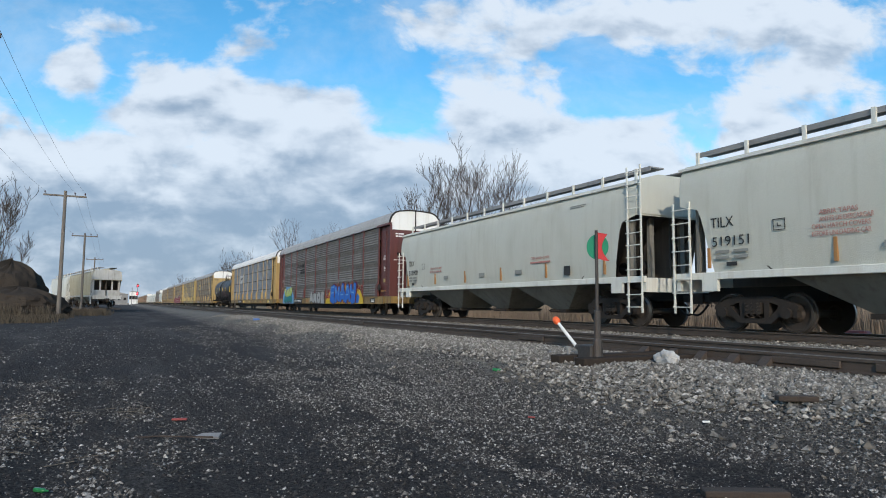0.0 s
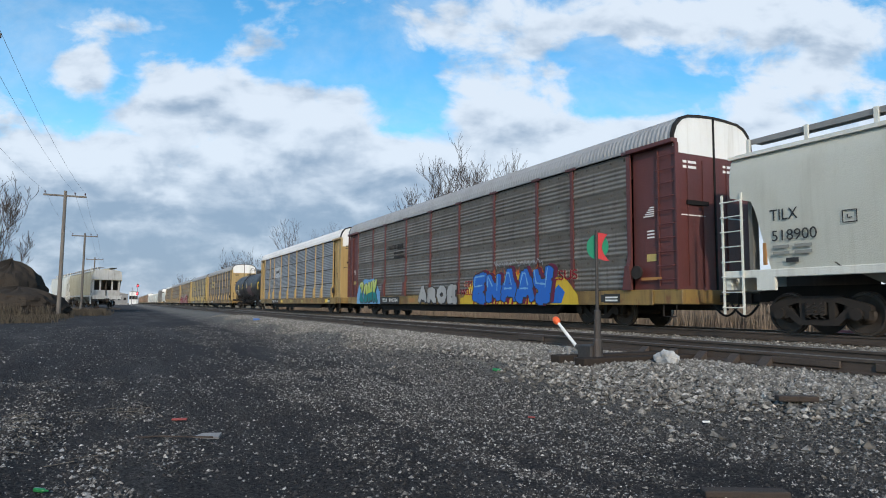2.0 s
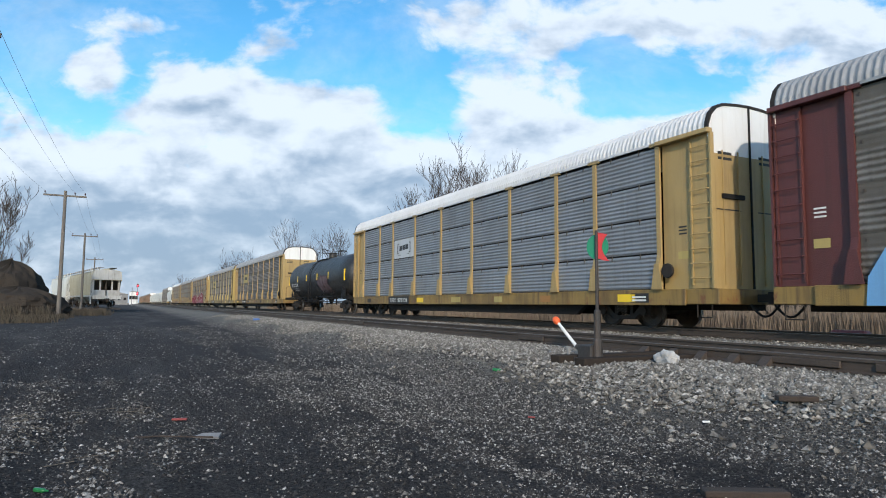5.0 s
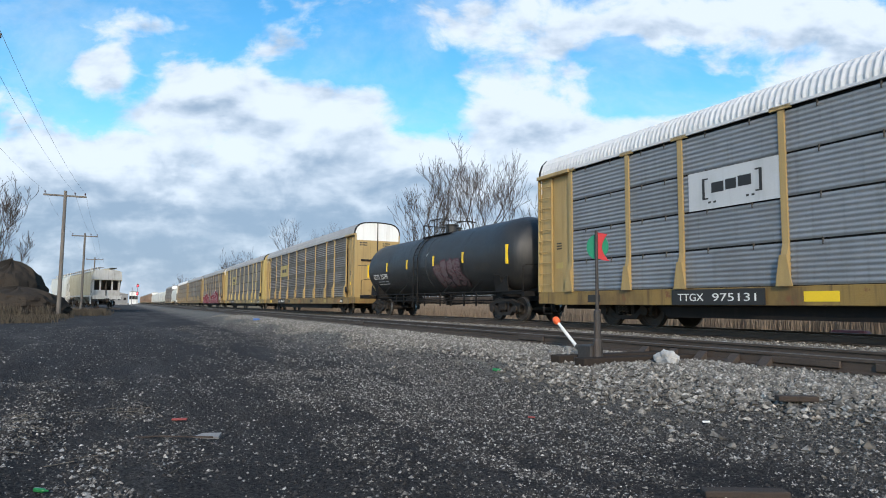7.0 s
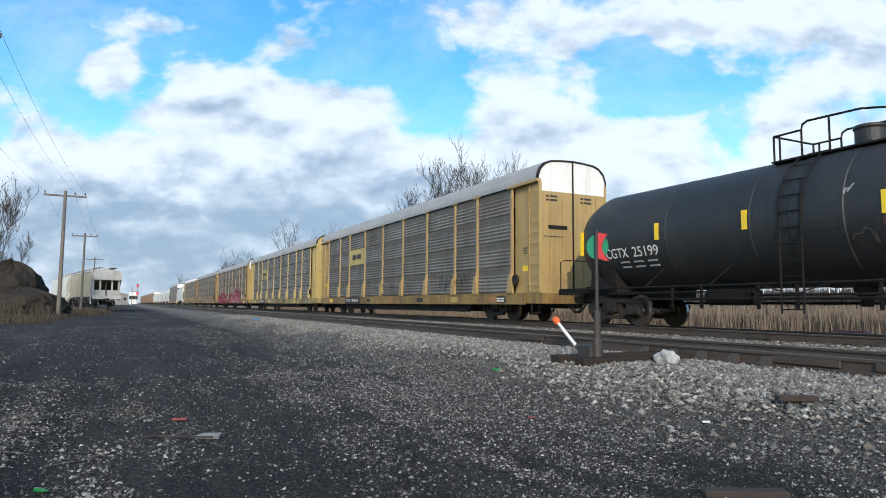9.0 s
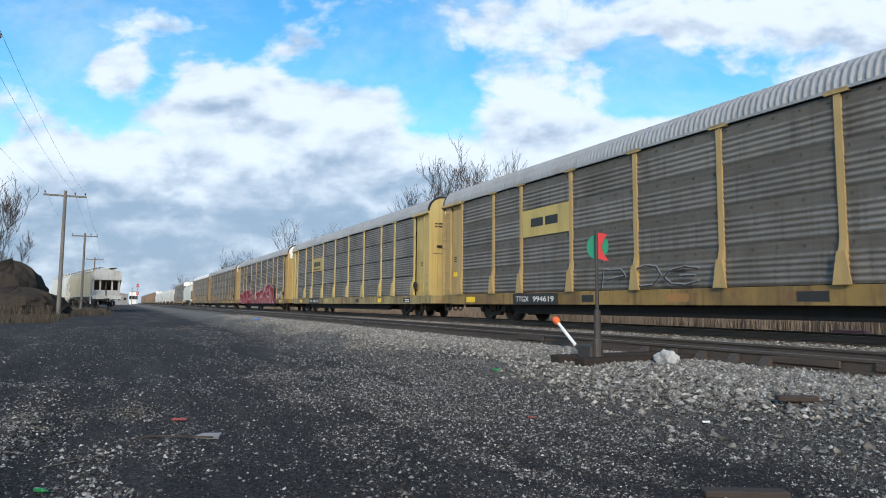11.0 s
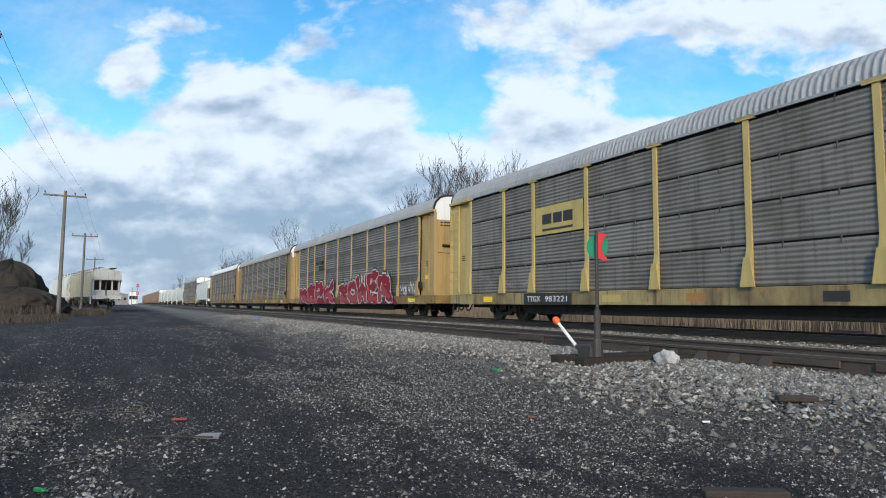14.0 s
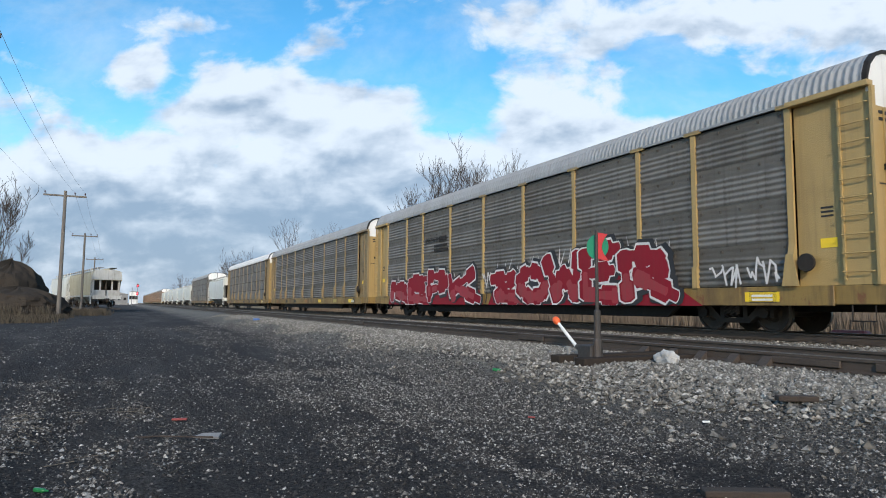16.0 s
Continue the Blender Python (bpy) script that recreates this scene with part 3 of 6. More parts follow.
def hopper(x0, label, body_mat, trim_mat, length=17.7, detail=True, at=None):
    """Covered hopper: tall curved side, sloping end sheets, discharge bays, roof walk and end ladders."""
    car = thing("covered_hopper_car", label, "railway car", at or pose(x0, TRAIN_Y, 0), "cars of the freight train" if at is None else "hopper cars parked in the yard")
    if at is None:
        CARS.append((car, x0))
    h = length / 2
    bogies(car, h - 1.95, at is None)
    # body: side profile along x with cut-away ends; hull in cross rings
    ring = [(-1.50, 1.36), (-1.56, 1.9), (-1.585, 2.4), (-1.60, 2.8), (-1.598, 3.05), (-1.59, 3.2), (-1.58, 3.7), (-1.50, 4.06), (-1.34, 4.28), (-0.7, 4.45), (0.7, 4.45), (1.34, 4.28), (1.50, 4.06), (1.58, 3.7), (1.59, 3.2), (1.598, 3.05), (1.60, 2.8), (1.585, 2.4), (1.56, 1.9), (1.50, 1.36)]
    bm = bmesh.new()

    def reach(z):
        """How far the end sheet stands from the middle at height z."""
        if z >= 3.2:
            return h - 0.25
        return h - 0.25 - 0.55 * min(1.0, (3.2 - z) / 0.16) - 0.45 * ((3.2 - z) / 1.85) ** 0.8
    cols = []
    for k in range(-10, 11):
        u = k / 10
        cols.append([bm.verts.new((u * reach(z), y, z)) for y, z in ring])
    n = len(ring)
    for a, b in zip(cols, cols[1:]):
        for i in range(n - 1):
            f = bm.faces.new((a[i], a[i + 1], b[i + 1], b[i]))
            f.smooth = True
    for e in (0, -1):
        bm.faces.new([cols[e][i] for i in range(5, n - 5)])
    bmesh.ops.triangulate(bm, faces=[f for f in bm.faces if len(f.verts) > 4])
    bmesh.ops.recalc_face_normals(bm, faces=bm.faces)
    body = part("body", bm, body_mat, car)
    body.data.set_sharp_from_angle(angle=radians(38))
    part("roof_lip", boxes((-h + 0.2, h - 0.2, -1.56, -1.46, 4.13, 4.20), (-h + 0.2, h - 0.2, 1.46, 1.56, 4.13, 4.20)), trim_mat, body)
    for y in (-1.57, 1.47):
        part("side_sill", soft_box((-h, h, y, y + 0.10, 1.27, 1.45), bevel=0.012), trim_mat, car)
    for s in (-1, 1):
        lo, hi = sorted((s * h, s * (h - 0.14)))
        part("end_sill", boxes((lo, hi, -1.5, 1.5, 1.0, 1.4)), trim_mat, car)
        lo, hi = sorted((s * h, s * (h - 3.3)))
        part("draft_sill", boxes((lo, hi, -0.3, 0.3, 0.75, 1.1)), black_steel, car)
    # discharge bays
    for c in (-3.9, 0.0, 3.9):
        bay = bmesh.new()
        top = [bay.verts.new(q) for q in ((c - 1.93, -1.46, 1.34), (c + 1.93, -1.46, 1.34), (c + 1.93, 1.46, 1.34), (c - 1.93, 1.46, 1.34))]
        low = [bay.verts.new(q) for q in ((c - 0.45, -0.72, 0.48), (c + 0.45, -0.72, 0.48), (c + 0.45, 0.72, 0.48), (c - 0.45, 0.72, 0.48))]
        for i in range(4):
            bay.faces.new((top[i], low[i], low[(i + 1) % 4], top[(i + 1) % 4]))
        bay.faces.new(low)
        bmesh.ops.recalc_face_normals(bay, faces=bay.faces)
        part("discharge_bay", bay, bay_grey, car, "grey sloping discharge bay with painted-in shade")
        part("outlet_gate", boxes((c - 0.45, c + 0.45, -0.85, 0.85, 0.36, 0.48), (c - 0.05, c + 0.05, -1.2, 1.2, 0.40, 0.45)), brake_dust, car)
    # end bracing
    for s in (-1, 1):
        coupler(car, s * h, s)
        lo, hi = sorted((s * (h - 1.5), s * (h - 1.42)))
        for y in (-1.34, -0.46, 0.46, 1.34):
            part("end_brace", boxes((lo, hi, y - 0.05, y + 0.05, 1.4, 2.5)), black_steel, car)
        lo, hi = sorted((s * (h - 0.75), s * (h - 0.65)))
        for y, w in ((-1.36, 0.11), (1.36, 0.11), (-0.62, 0.09), (0.62, 0.09)):
            part("end_post", boxes((lo, hi, y - w, y + w, 1.4, 3.3)), trim_mat if at is not None else bay_grey, car)
        slope = prisms("y", ([(s * (h - 0.55), 3.35), (s * (h - 0.50), 3.35), (s * (h - 2.95), 1.30), (s * (h - 3.0), 1.30)], -1.52, 1.52))
        lo, hi = sorted((s * (h - 2.7), s * (h - 0.55)))
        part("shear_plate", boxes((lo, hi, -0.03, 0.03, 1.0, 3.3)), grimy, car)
        lo, hi = sorted((s * (h - 1.9), s * (h - 0.9)))
        part("brake_cylinder", lathe([(lo, 0.02), (lo + 0.02, 0.2), (hi - 0.1, 0.2), (hi, 0.05)], "x", 16), black_steel, car, at=pose(0, -0.6, 1.75))
        # shade under the hopper end is painted in, along with the grime
        part("slope_sheet", slope, grimy, car, "grimy sloping end sheet with shade in its dark colour")
        lo, hi = sorted((s * (h - 0.24), s * (h - 0.22)))
        part("end_sheet", prisms("x", ([(-1.56, 3.25), (1.56, 3.25), (1.56, 3.7), (1.48, 4.06), (1.32, 4.27), (0.7, 4.43), (-0.7, 4.43), (-1.32, 4.27), (-1.48, 4.06), (-1.56, 3.7)], lo, hi)), body_mat if at is None else trim_mat, car)
        lo, hi = sorted((s * (h - 0.02), s * (h - 0.60)))
        up = 4.62 if s > 0 else 3.3
        ladder(car, lo, hi, 0.42, up, -1.60, 12 if s > 0 else 8, trim_mat)
        lo, hi = sorted((s * (h - 1.35), s * (h - 0.9)))
        part("jacking_pad", boxes((lo, hi, -1.58, -1.48, 0.98, 1.28)), trim_mat, car)
    if at is not None:
        for y0, y1 in ((-1.25, -0.71), (-0.53, 0.53), (0.71, 1.25)):
            part("end_apron", boxes((h - 0.74, h - 0.70, y0, y1, 1.4, 2.05)), trim_mat, car, "dirty white lower end plate")
    # roof walk
    walk_x = h - 0.3
    rw = part("roof_walk", boxes((-walk_x, walk_x, -0.95, -0.42, 4.64, 4.68), (-walk_x, walk_x, 0.42, 0.95, 4.64, 4.68)), walkway_grey, car, "grey grated running board")
    part("walk_edge", boxes((-walk_x, walk_x, -0.97, -0.95, 4.56, 4.69), (-walk_x, walk_x, 0.95, 0.97, 4.56, 4.69)), walkway_grey, rw)
    bracket = mesh_of("walk_bracket", boxes((-0.045, 0.045, -1.02, -0.97, 4.36, 4.70)), trim_mat)
    k = -walk_x + 0.05
    while k < walk_x:
        part("walk_bracket", bracket, trim_mat, rw, at=pose(k, 0, 0))
        k += 1.5
    hatch = soft_box((-walk_x + 0.4, walk_x - 0.4, -0.28, 0.28, 4.43, 4.56), bevel=0.04)
    part("hatch_cover", hatch, body_mat, car)
    return car


def tank_car(x0, label):
    car = thing("tank_car", label, "railway car", pose(x0, TRAIN_Y, 0), "cars of the freight train")
    CARS.append((car, x0))
    bogies(car, 6.9)
    h, r, zc = 8.47, 1.55, 2.61
    prof = [(-h, 0.02), (-h + 0.03, 0.45), (-h + 0.14, 0.85), (-h + 0.34, 1.17), (-h + 0.58, 1.36), (-h + 0.85, 1.46), (-h + 1.15, r)]
    prof += [(-h + 1.15 + (2 * h - 2.3) * k / 12, r) for k in range(1, 12)]
    prof += [(-a, q) for a, q in prof[6::-1]]
    tank = part("tank", lathe(prof, "x", 56), tank_black, car, "black painted riveted tank barrel")
    tank.matrix_basis = pose(0, 0, zc)
    smooth(tank)
    for k in (-4.2, -1.6, 1.4, 4.4):
        part("weld_band", lathe([(k - 0.03, r), (k - 0.02, r + 0.008), (k + 0.02, r + 0.008), (k + 0.03, r)], "x", 48), tank_black, tank)
    part("girth_band", lathe([(-0.62, r), (-0.60, r + 0.018), (0.60, r + 0.018), (0.62, r)], "x", 56), tank_black, tank)
    for lo, hi in ((-9.0, -4.9), (4.9, 9.0)):
        part("stub_sill", boxes((lo, hi, -0.35, 0.35, 0.78, 1.25)), black_steel, car)
    for s in (-1, 1):
        lo, hi = sorted((s * 8.85, s * 9.0))
        part("end_platform", boxes((lo, hi, -1.5, 1.5, 0.95, 1.12), (min(s * 7.4, s * 9.0), max(s * 7.4, s * 9.0), -1.5, -1.42, 1.02, 1.10)), black_steel, car)
        saddle = prisms("x", ([(-1.15, 0.95), (1.15, 0.95), (1.38, 2.1), (1.2, 1.75), (0.6, 1.3), (-0.6, 1.3), (-1.2, 1.75), (-1.38, 2.1)], s * 6.75 - 0.25, s * 6.75 + 0.25))
        part("saddle", saddle, black_steel, car)
        coupler(car, s * 9.0, s)
        part("hand_rail", tubes([(s * 8.9, -1.48, 1.1), (s * 8.9, -1.48, 2.05), (s * 8.9, -1.3, 2.12), (s * 8.9, -0.2, 2.12), (s * 8.9, -0.1, 1.1)], r=0.02), black_steel, car)
        web = prisms("y", ([(s * 7.6, 1.12), (s * 7.5, 1.75), (s * 6.6, 1.12)], -1.30, -1.26))
        part("gusset", web, black_steel, car)
    part("side_rail", tubes([(-8.9, -1.52, 1.13), (8.9, -1.52, 1.13)], r=0.028), black_steel, car, "black safety rail along the barrel")
    for k in (-5.0, -2.8, 2.4, 5.0):
        part("rail_bracket", tubes([(k, -1.52, 1.13), (k + 0.5, -1.30, 1.62)], r=0.022), black_steel, car)
    # ladder and loading platform at the middle
    c = -0.55
    bm = bmesh.new()
    for x in (c - 0.26, c + 0.26):
        arc = [(x, -1.58, 0.45), (x, -1.58, 2.6)] + [(x, -(r + 0.06) * math.cos(a), zc + (r + 0.06) * math.sin(a)) for a in (0.2, 0.45, 0.7, 0.9, 1.05)]
        tube(bm, arc, 0.024, 5)
    lad = part("ladder", bm, black_steel, car)
    for k in range(11):
        z = 0.55 + 0.36 * k
        y = -1.58 if z < 2.7 else -(r + 0.06) * math.cos(math.asin(min(0.99, (z - zc) / (r + 0.06))))
        part("rung", tubes([(c - 0.26, y, z), (c + 0.26, y, z)], r=0.016, sides=5), black_steel, lad)
    part("ladder_stay", tubes([(c - 0.26, -1.58, 0.95), (c - 0.9, -1.52, 1.13)], [(c + 0.26, -1.58, 0.95), (c + 0.9, -1.52, 1.13)], r=0.018), black_steel, car)
    part("platform", boxes((-1.5, 1.5, -0.8, -0.42, 4.03, 4.07), (-1.5, 1.5, 0.42, 0.8, 4.03, 4.07)), black_steel, car)
    part("dome", lathe([(3.9, 0.31), (4.50, 0.31), (4.54, 0.34), (4.60, 0.34), (4.62, 0.02)], "z", 24), tank_black, car, "black manway dome", pose(0.35, 0, 0))
    for y in (-0.75, 0.75):
        rail = tubes([(-1.45, y, 4.68), (-0.75, y, 4.68), (-0.72, y, 4.80), (-0.60, y, 4.86), (0.60, y, 4.82), (1.45, y, 4.64)], r=0.026)
        top_rail = part("platform_rail", rail, black_steel, car)
        for x, top in ((-1.45, 4.68), (-1.3, 4.68), (-0.75, 4.68), (-0.1, 4.84), (1.45, 4.64)):
            part("rail_post", tubes([(x, y, 4.0), (x, y, top)], r=0.024), black_steel, top_rail)
    for x, top in ((-1.45, 4.68), (1.45, 4.64)):
        part("cross_rail", tubes([(x, -0.75, top), (x, 0.75, top)], r=0.024), black_steel, car)
    part("valve", lathe([(4.0, 0.10), (4.3, 0.10), (4.32, 0.16), (4.36, 0.16), (4.40, 0.04)], "z", 12), tank_black, car, at=pose(1.15, 0, 0))
    part("bottom_outlet", lathe([(0.62, 0.12), (0.78, 0.14), (0.95, 0.24), (1.2, 0.3)], "z", 16), black_steel, car, at=pose(0.1, 0, 0))
    part("brake_pipe", tubes([(-6.0, -0.9, 0.80), (6.0, -0.9, 0.80)], [(-6.0, 0.6, 0.70), (6.0, 0.6, 0.70)], r=0.035), black_steel, car)
    part("train_pipe", tubes([(-6.5, -1.2, 0.98), (-2.0, -1.2, 0.98), (-1.6, -1.15, 0.88), (2.2, -1.15, 0.88), (2.6, -1.2, 0.98), (6.5, -1.2, 0.98)], r=0.03), black_steel, car)
    part("air_reservoir", lathe([(-0.75, 0.02), (-0.70, 0.22), (0.70, 0.22), (0.75, 0.02)], "x", 18), black_steel, car, at=pose(-2.9, -0.55, 0.86))
    part("brake_beam", tubes([(1.2, -0.7, 0.62), (4.6, -0.7, 0.72)], r=0.04), black_steel, car)
    for k in (-4.6, -3.6, -1.9, -0.9, 0.9, 2.0, 3.3, 4.4):
        part("pipe_hanger", boxes((k - 0.03, k + 0.03, -0.93, -0.87, 0.55, 1.2)), black_steel, car)
    for x in (-7.85, -4.5, -1.72, 1.42, 4.35, 7.7):
        if abs(x) > 7:
            q = 1.30
            part("reflector", boxes((x - 0.05, x + 0.05, -q - 0.16, -q - 0.08, 2.2, 2.95)), reflector, car)
        else:
            part("reflector", boxes((x - 0.07, x + 0.07, -r - 0.014, -r + 0.05, 2.42, 2.88)), reflector, car)
    return car


hop_label = "light grey covered hopper car with white side sill"
H1 = hopper(-1.55, hop_label, hopper_grey, hopper_white)
H2 = hopper(-20.35, "light grey covered hopper car with faint rust streaks", hopper_grey, hopper_white)
A1 = autorack(-44.45, "maroon autorack car with grey sheet sides and graffiti", maroon, pressed_sheet, roof_sheet, maroon, 4.75, True, sprayed=((-11.8, -7.9), (-2.7, 1.7), (1.8, 9.7)))
A2 = autorack(-73.68, "yellow autorack car with clean silver corrugated sides", yellow, silver_sheet, white_roof, yellow, 4.5)
T1 = tank_car(-97.47, "black tank car with yellow reflectors and scrawled graffiti")
A3 = autorack(-121.3, "yellow autorack car with weathered grey sides", yellow, pressed_sheet, roof_sheet, yellow, 4.7, True)
A4 = autorack(-150.35, "pale yellow autorack car with dusty grey corrugated sides", pale_yellow, galvanised, roof_sheet, pale_yellow, 4.9, white_ends=False, sill=pale_sill)
A5 = autorack(-179.6, "yellow autorack car with red and white graffiti", yellow, pressed_sheet, roof_sheet, yellow, 4.65, True, sprayed=((-11.6, 9.4),))
A6 = autorack(-208.6, "dusty yellow autorack car with grimy grey sides", dusty_yellow, pressed_sheet, roof_sheet, yellow, 4.7, True)
A7 = autorack(-237.7, "dusty yellow autorack car with a white roof", dusty_yellow, galvanised, white_roof, yellow, 4.7)
hopper(-264.0, "white covered hopper car near the middle of the train", hopper_white, hopper_white, 18.6)
autorack(-288.7, "grey autorack car with white end tops", galvanised, galvanised, roof_sheet, galvanised, 4.7)
for k, x in enumerate((-313.0, -331.7, -350.4, -369.1, -387.8, -406.5)):
    hopper(x, "white covered hopper car in a row of alike cars", hopper_white, hopper_white, 17.7)
for k, x in enumerate((-431.0, -460.0, -489.0, -518.0, -547.0, -576.0, -605.0, -634.0)):
    autorack(x, "rust-brown autorack car far down the train", rust_brown, rust_brown, roof_sheet, rust_brown, 4.7, detail=False)

# ---- yard behind: parked cars, poles, mound ----
YARD = 11.2
yard_track = thing("yard_track", "rusty yard track half hidden in dead grass", "railway track", pose(-84.0, -1.6, -0.02, 0, 0, YARD), kind="structure")
for side in (-0.7525, 0.7525):
    part("rail", prisms("x", ([(a + side, b) for a, b in RAIL], -90, 4)), rail_side, yard_track)
_c, _s = math.cos(radians(YARD)), math.sin(radians(YARD))
grimy_white = material("grimy_white_paint", (0.46, 0.46, 0.44), (0.17, 0.15, 0.12), 0.7, 0.6)
hopper(0, "tan covered hopper car with a dirty white end, parked", hopper_tan, grimy_white, 17.7, at=pose(-84.0 - 8.85 * _c, -1.6 - 8.85 * _s, 0, 0, 0, YARD))
hopper(0, "dull white covered hopper car, parked in the yard", hopper_white, hopper_white, 17.7, at=pose(-84.0 - 27.6 * _c, -1.6 - 27.6 * _s, 0, 0, 0, YARD))


def utility_pole(x, y, z, height, arm, lean=0.0):
    p = thing("utility_pole", "weathered wooden utility pole with one crossarm", "utility pole", pose(x, y, z, 0, lean), "poles along the yard")
    part("pole", lathe([(-0.4, 0.145), (height * 0.5, 0.125), (height, 0.10)], "z", 12), pole_wood, p)
    ca = part("crossarm", soft_box((-0.06, 0.06, -arm, arm, height - 0.42, height - 0.30), bevel=0.01), pole_wood, p)
    for k in (-arm + 0.1, arm * 0.45, arm - 0.1):
        part("insulator", lathe([(height - 0.30, 0.02), (height - 0.20, 0.02), (height - 0.19, 0.05), (height - 0.10, 0.055), (height - 0.07, 0.02)], "z", 8), insulator_glass, ca, at=pose(0, k, 0))
    return p


insulator_glass = material("brown_porcelain", (0.10, 0.05, 0.06), amount=0.2, streak=False, bump=0, rough=0.25)
POLES = [(-21.7, -4.82, -0.5, 9.1, 1.35), (-53.0, -4.0, -0.45, 9.05, 1.35), (-85.0, -4.2, -0.45, 9.1, 1.35), (-128.0, -4.6, -0.45, 8.95, 1.35), (-168.0, -5.0, -0.45, 8.9, 1.3)]
for x, y, z, hh, arm in POLES:
    utility_pole(x, y, z, hh, arm)
wire_mat = material("line_wire", (0.16, 0.16, 0.17), amount=0.1, streak=False, bump=0)
BACK_POLE = (14.0, -4.2, -0.5, 9.1, 1.35)
for k in (-1.25, 0.6, 1.25):
    w = thing("overhead_wire", "thin dark overhead wire slung between the poles", "wire", pose(0, 0, 0), "wires on the poles")
    for a, b in zip([BACK_POLE] + POLES[:-1], POLES):
        p0, p1 = Vector((a[0], a[1] + k, a[2] + a[3] - 0.08)), Vector((b[0], b[1] + k, b[2] + b[3] - 0.08))
        pts = [p0.lerp(p1, i / 12) - Vector((0, 0, 0.45 * 4 * (i / 12) * (1 - i / 12))) for i in range(13)]
        part("span", tubes(pts, r=0.006, sides=4), wire_mat, w)


def mound(x, y, z, rx, ry, high, seed, label):
    """A tipped heap with steep uneven flanks."""
    rng = np.random.default_rng(seed)
    n, m = 72, 28
    bm = bmesh.new()
    rings = []
    for j in range(m + 1):
        v = j / m
        ring = []
        for i in range(n):
            a = 2 * math.pi * i / n
            wob = 1 + 0.16 * noise.noise(Vector((2 * math.cos(a), 2 * math.sin(a), seed + v * 1.5))) + 0.09 * noise.noise(Vector((6 * math.cos(a), 6 * math.sin(a), v * 7 + seed))) + 0.045 * noise.noise(Vector((17 * math.cos(a), 17 * math.sin(a), v * 22 + seed)))
            r = (1 - v ** 4.5) ** 0.8 * wob * (1 - 0.22 * v) if v < 1 else 0.0
            zz = high * (v ** 0.9) * (1 + 0.10 * noise.noise(Vector((3 * math.cos(a), 3 * math.sin(a), v * 4))))
            ring.append(bm.verts.new((rx * r * math.cos(a), ry * r * math.sin(a), zz)))
        rings.append(ring)
    for a, b in zip(rings, rings[1:]):
        for i in range(n):
            bm.faces.new((a[i], a[(i + 1) % n], b[(i + 1) % n], b[i]))
    bmesh.ops.recalc_face_normals(bm, faces=bm.faces)
    me = bpy.data.meshes.new("dirt_mound")
    bm.to_mesh(me)
    bm.free()
    me.materials.append(mound_dirt)
    ob = tagged(smooth(new("dirt_mound", me), 25), label, "dirt mound")
    ob.matrix_basis = pose(x, y, z)
    return ob


mound(-60.5, -7.9, -0.6, 3.2, 2.7, 4.4, 3, "tall dark heap of tipped dirt behind dry weeds")
mound(-56.5, -6.9, -0.6, 3.0, 3.4, 2.3, 8, "lower dark heap of dirt beside the tall one")


# ---- bare trees ----
def bare_tree(x, y, z, height, seed, spread=0.52, levels=5, lean=0.0, label="leafless tree with a fine spray of bare twigs", trunk_r=None):
    rng = random.Random(seed)
    thick, thin = bmesh.new(), bmesh.new()

    def limb(bm, p, d, length, r, depth):
        n = 4 if depth < 2 else 3
        pts = [p]
        for k in range(n):
            d = (d + Vector((rng.uniform(-1, 1), rng.uniform(-1, 1), rng.uniform(-0.3, 0.9))) * 0.13).normalized()
            p = p + d * length / n
            pts.append(p)
        tube(bm, pts, r, 6 if depth == 0 else 4 if depth < 3 else 3, max(0.016, r * 0.55))
        if depth >= levels:
            return
        kids = (4, 3, 3, 3, 3, 2)[min(depth, 5)]
        for k in range(kids):
            at = pts[-1] if k == 0 else pts[rng.randint(max(1, n - 2), n)] if depth else pts[rng.randint(2, n)]
            side = Vector((rng.uniform(-1, 1), rng.uniform(-1, 1), rng.uniform(0.15, 0.9))).normalized()
            nd = (d * (1.0 - spread * 0.5) + side * (spread if k == 0 else spread * 1.6)).normalized()
            limb(thick if depth + 1 < 2 else thin, at.copy(), nd, length * rng.uniform(0.58, 0.80), max(0.016, r * (0.6 if k == 0 else 0.48)), depth + 1)

    limb(thick, Vector((0, 0, -0.2)), Vector((lean, lean * 0.5, 1)).normalized(), height * 0.36, trunk_r or height * 0.011, 0)
    t = thing("bare_tree", label, "tree", pose(x, y, z), "leafless trees behind the tracks")
    part("trunk", thick, bark, t)
    part("crown", thin, twig, t, "bare grey-brown twigs")
    return t


bare_tree(-58.3, 29.0, -0.6, 16.2, 11, levels=6)
bare_tree(-60.5, 33.5, -0.6, 17.6, 5, levels=6)
bare_tree(-63.0, 28.2, -0.6, 13.0, 23, 0.38, levels=5)
bare_tree(-59.0, 38.6, -0.6, 15.5, 31, levels=5)
for x, y, hh, sd in ((-117, 26.6, 15.5, 2), (-121, 31.3, 15.5, 7), (-115, 35.5, 17.0, 13)):
    bare_tree(x, y, -0.6, hh, sd, levels=5)
for x, y, hh, sd in ((-168, 22.0, 12.5, 3), (-167, 25.0, 14.0, 9), (-168, 28.0, 15.0, 29), (-260, 20.0, 13.0, 41), (-262, 24.0, 12.0, 43)):
    bare_tree(x, y, -0.6, hh, sd, 0.5, levels=5)
for x, y, hh, sd in ((-74.4, -11.3, 11.4, 17), (-78.4, -13.2, 11.8, 21)):
    bare_tree(x, y, -0.5, hh, sd, levels=6, lean=-0.06)


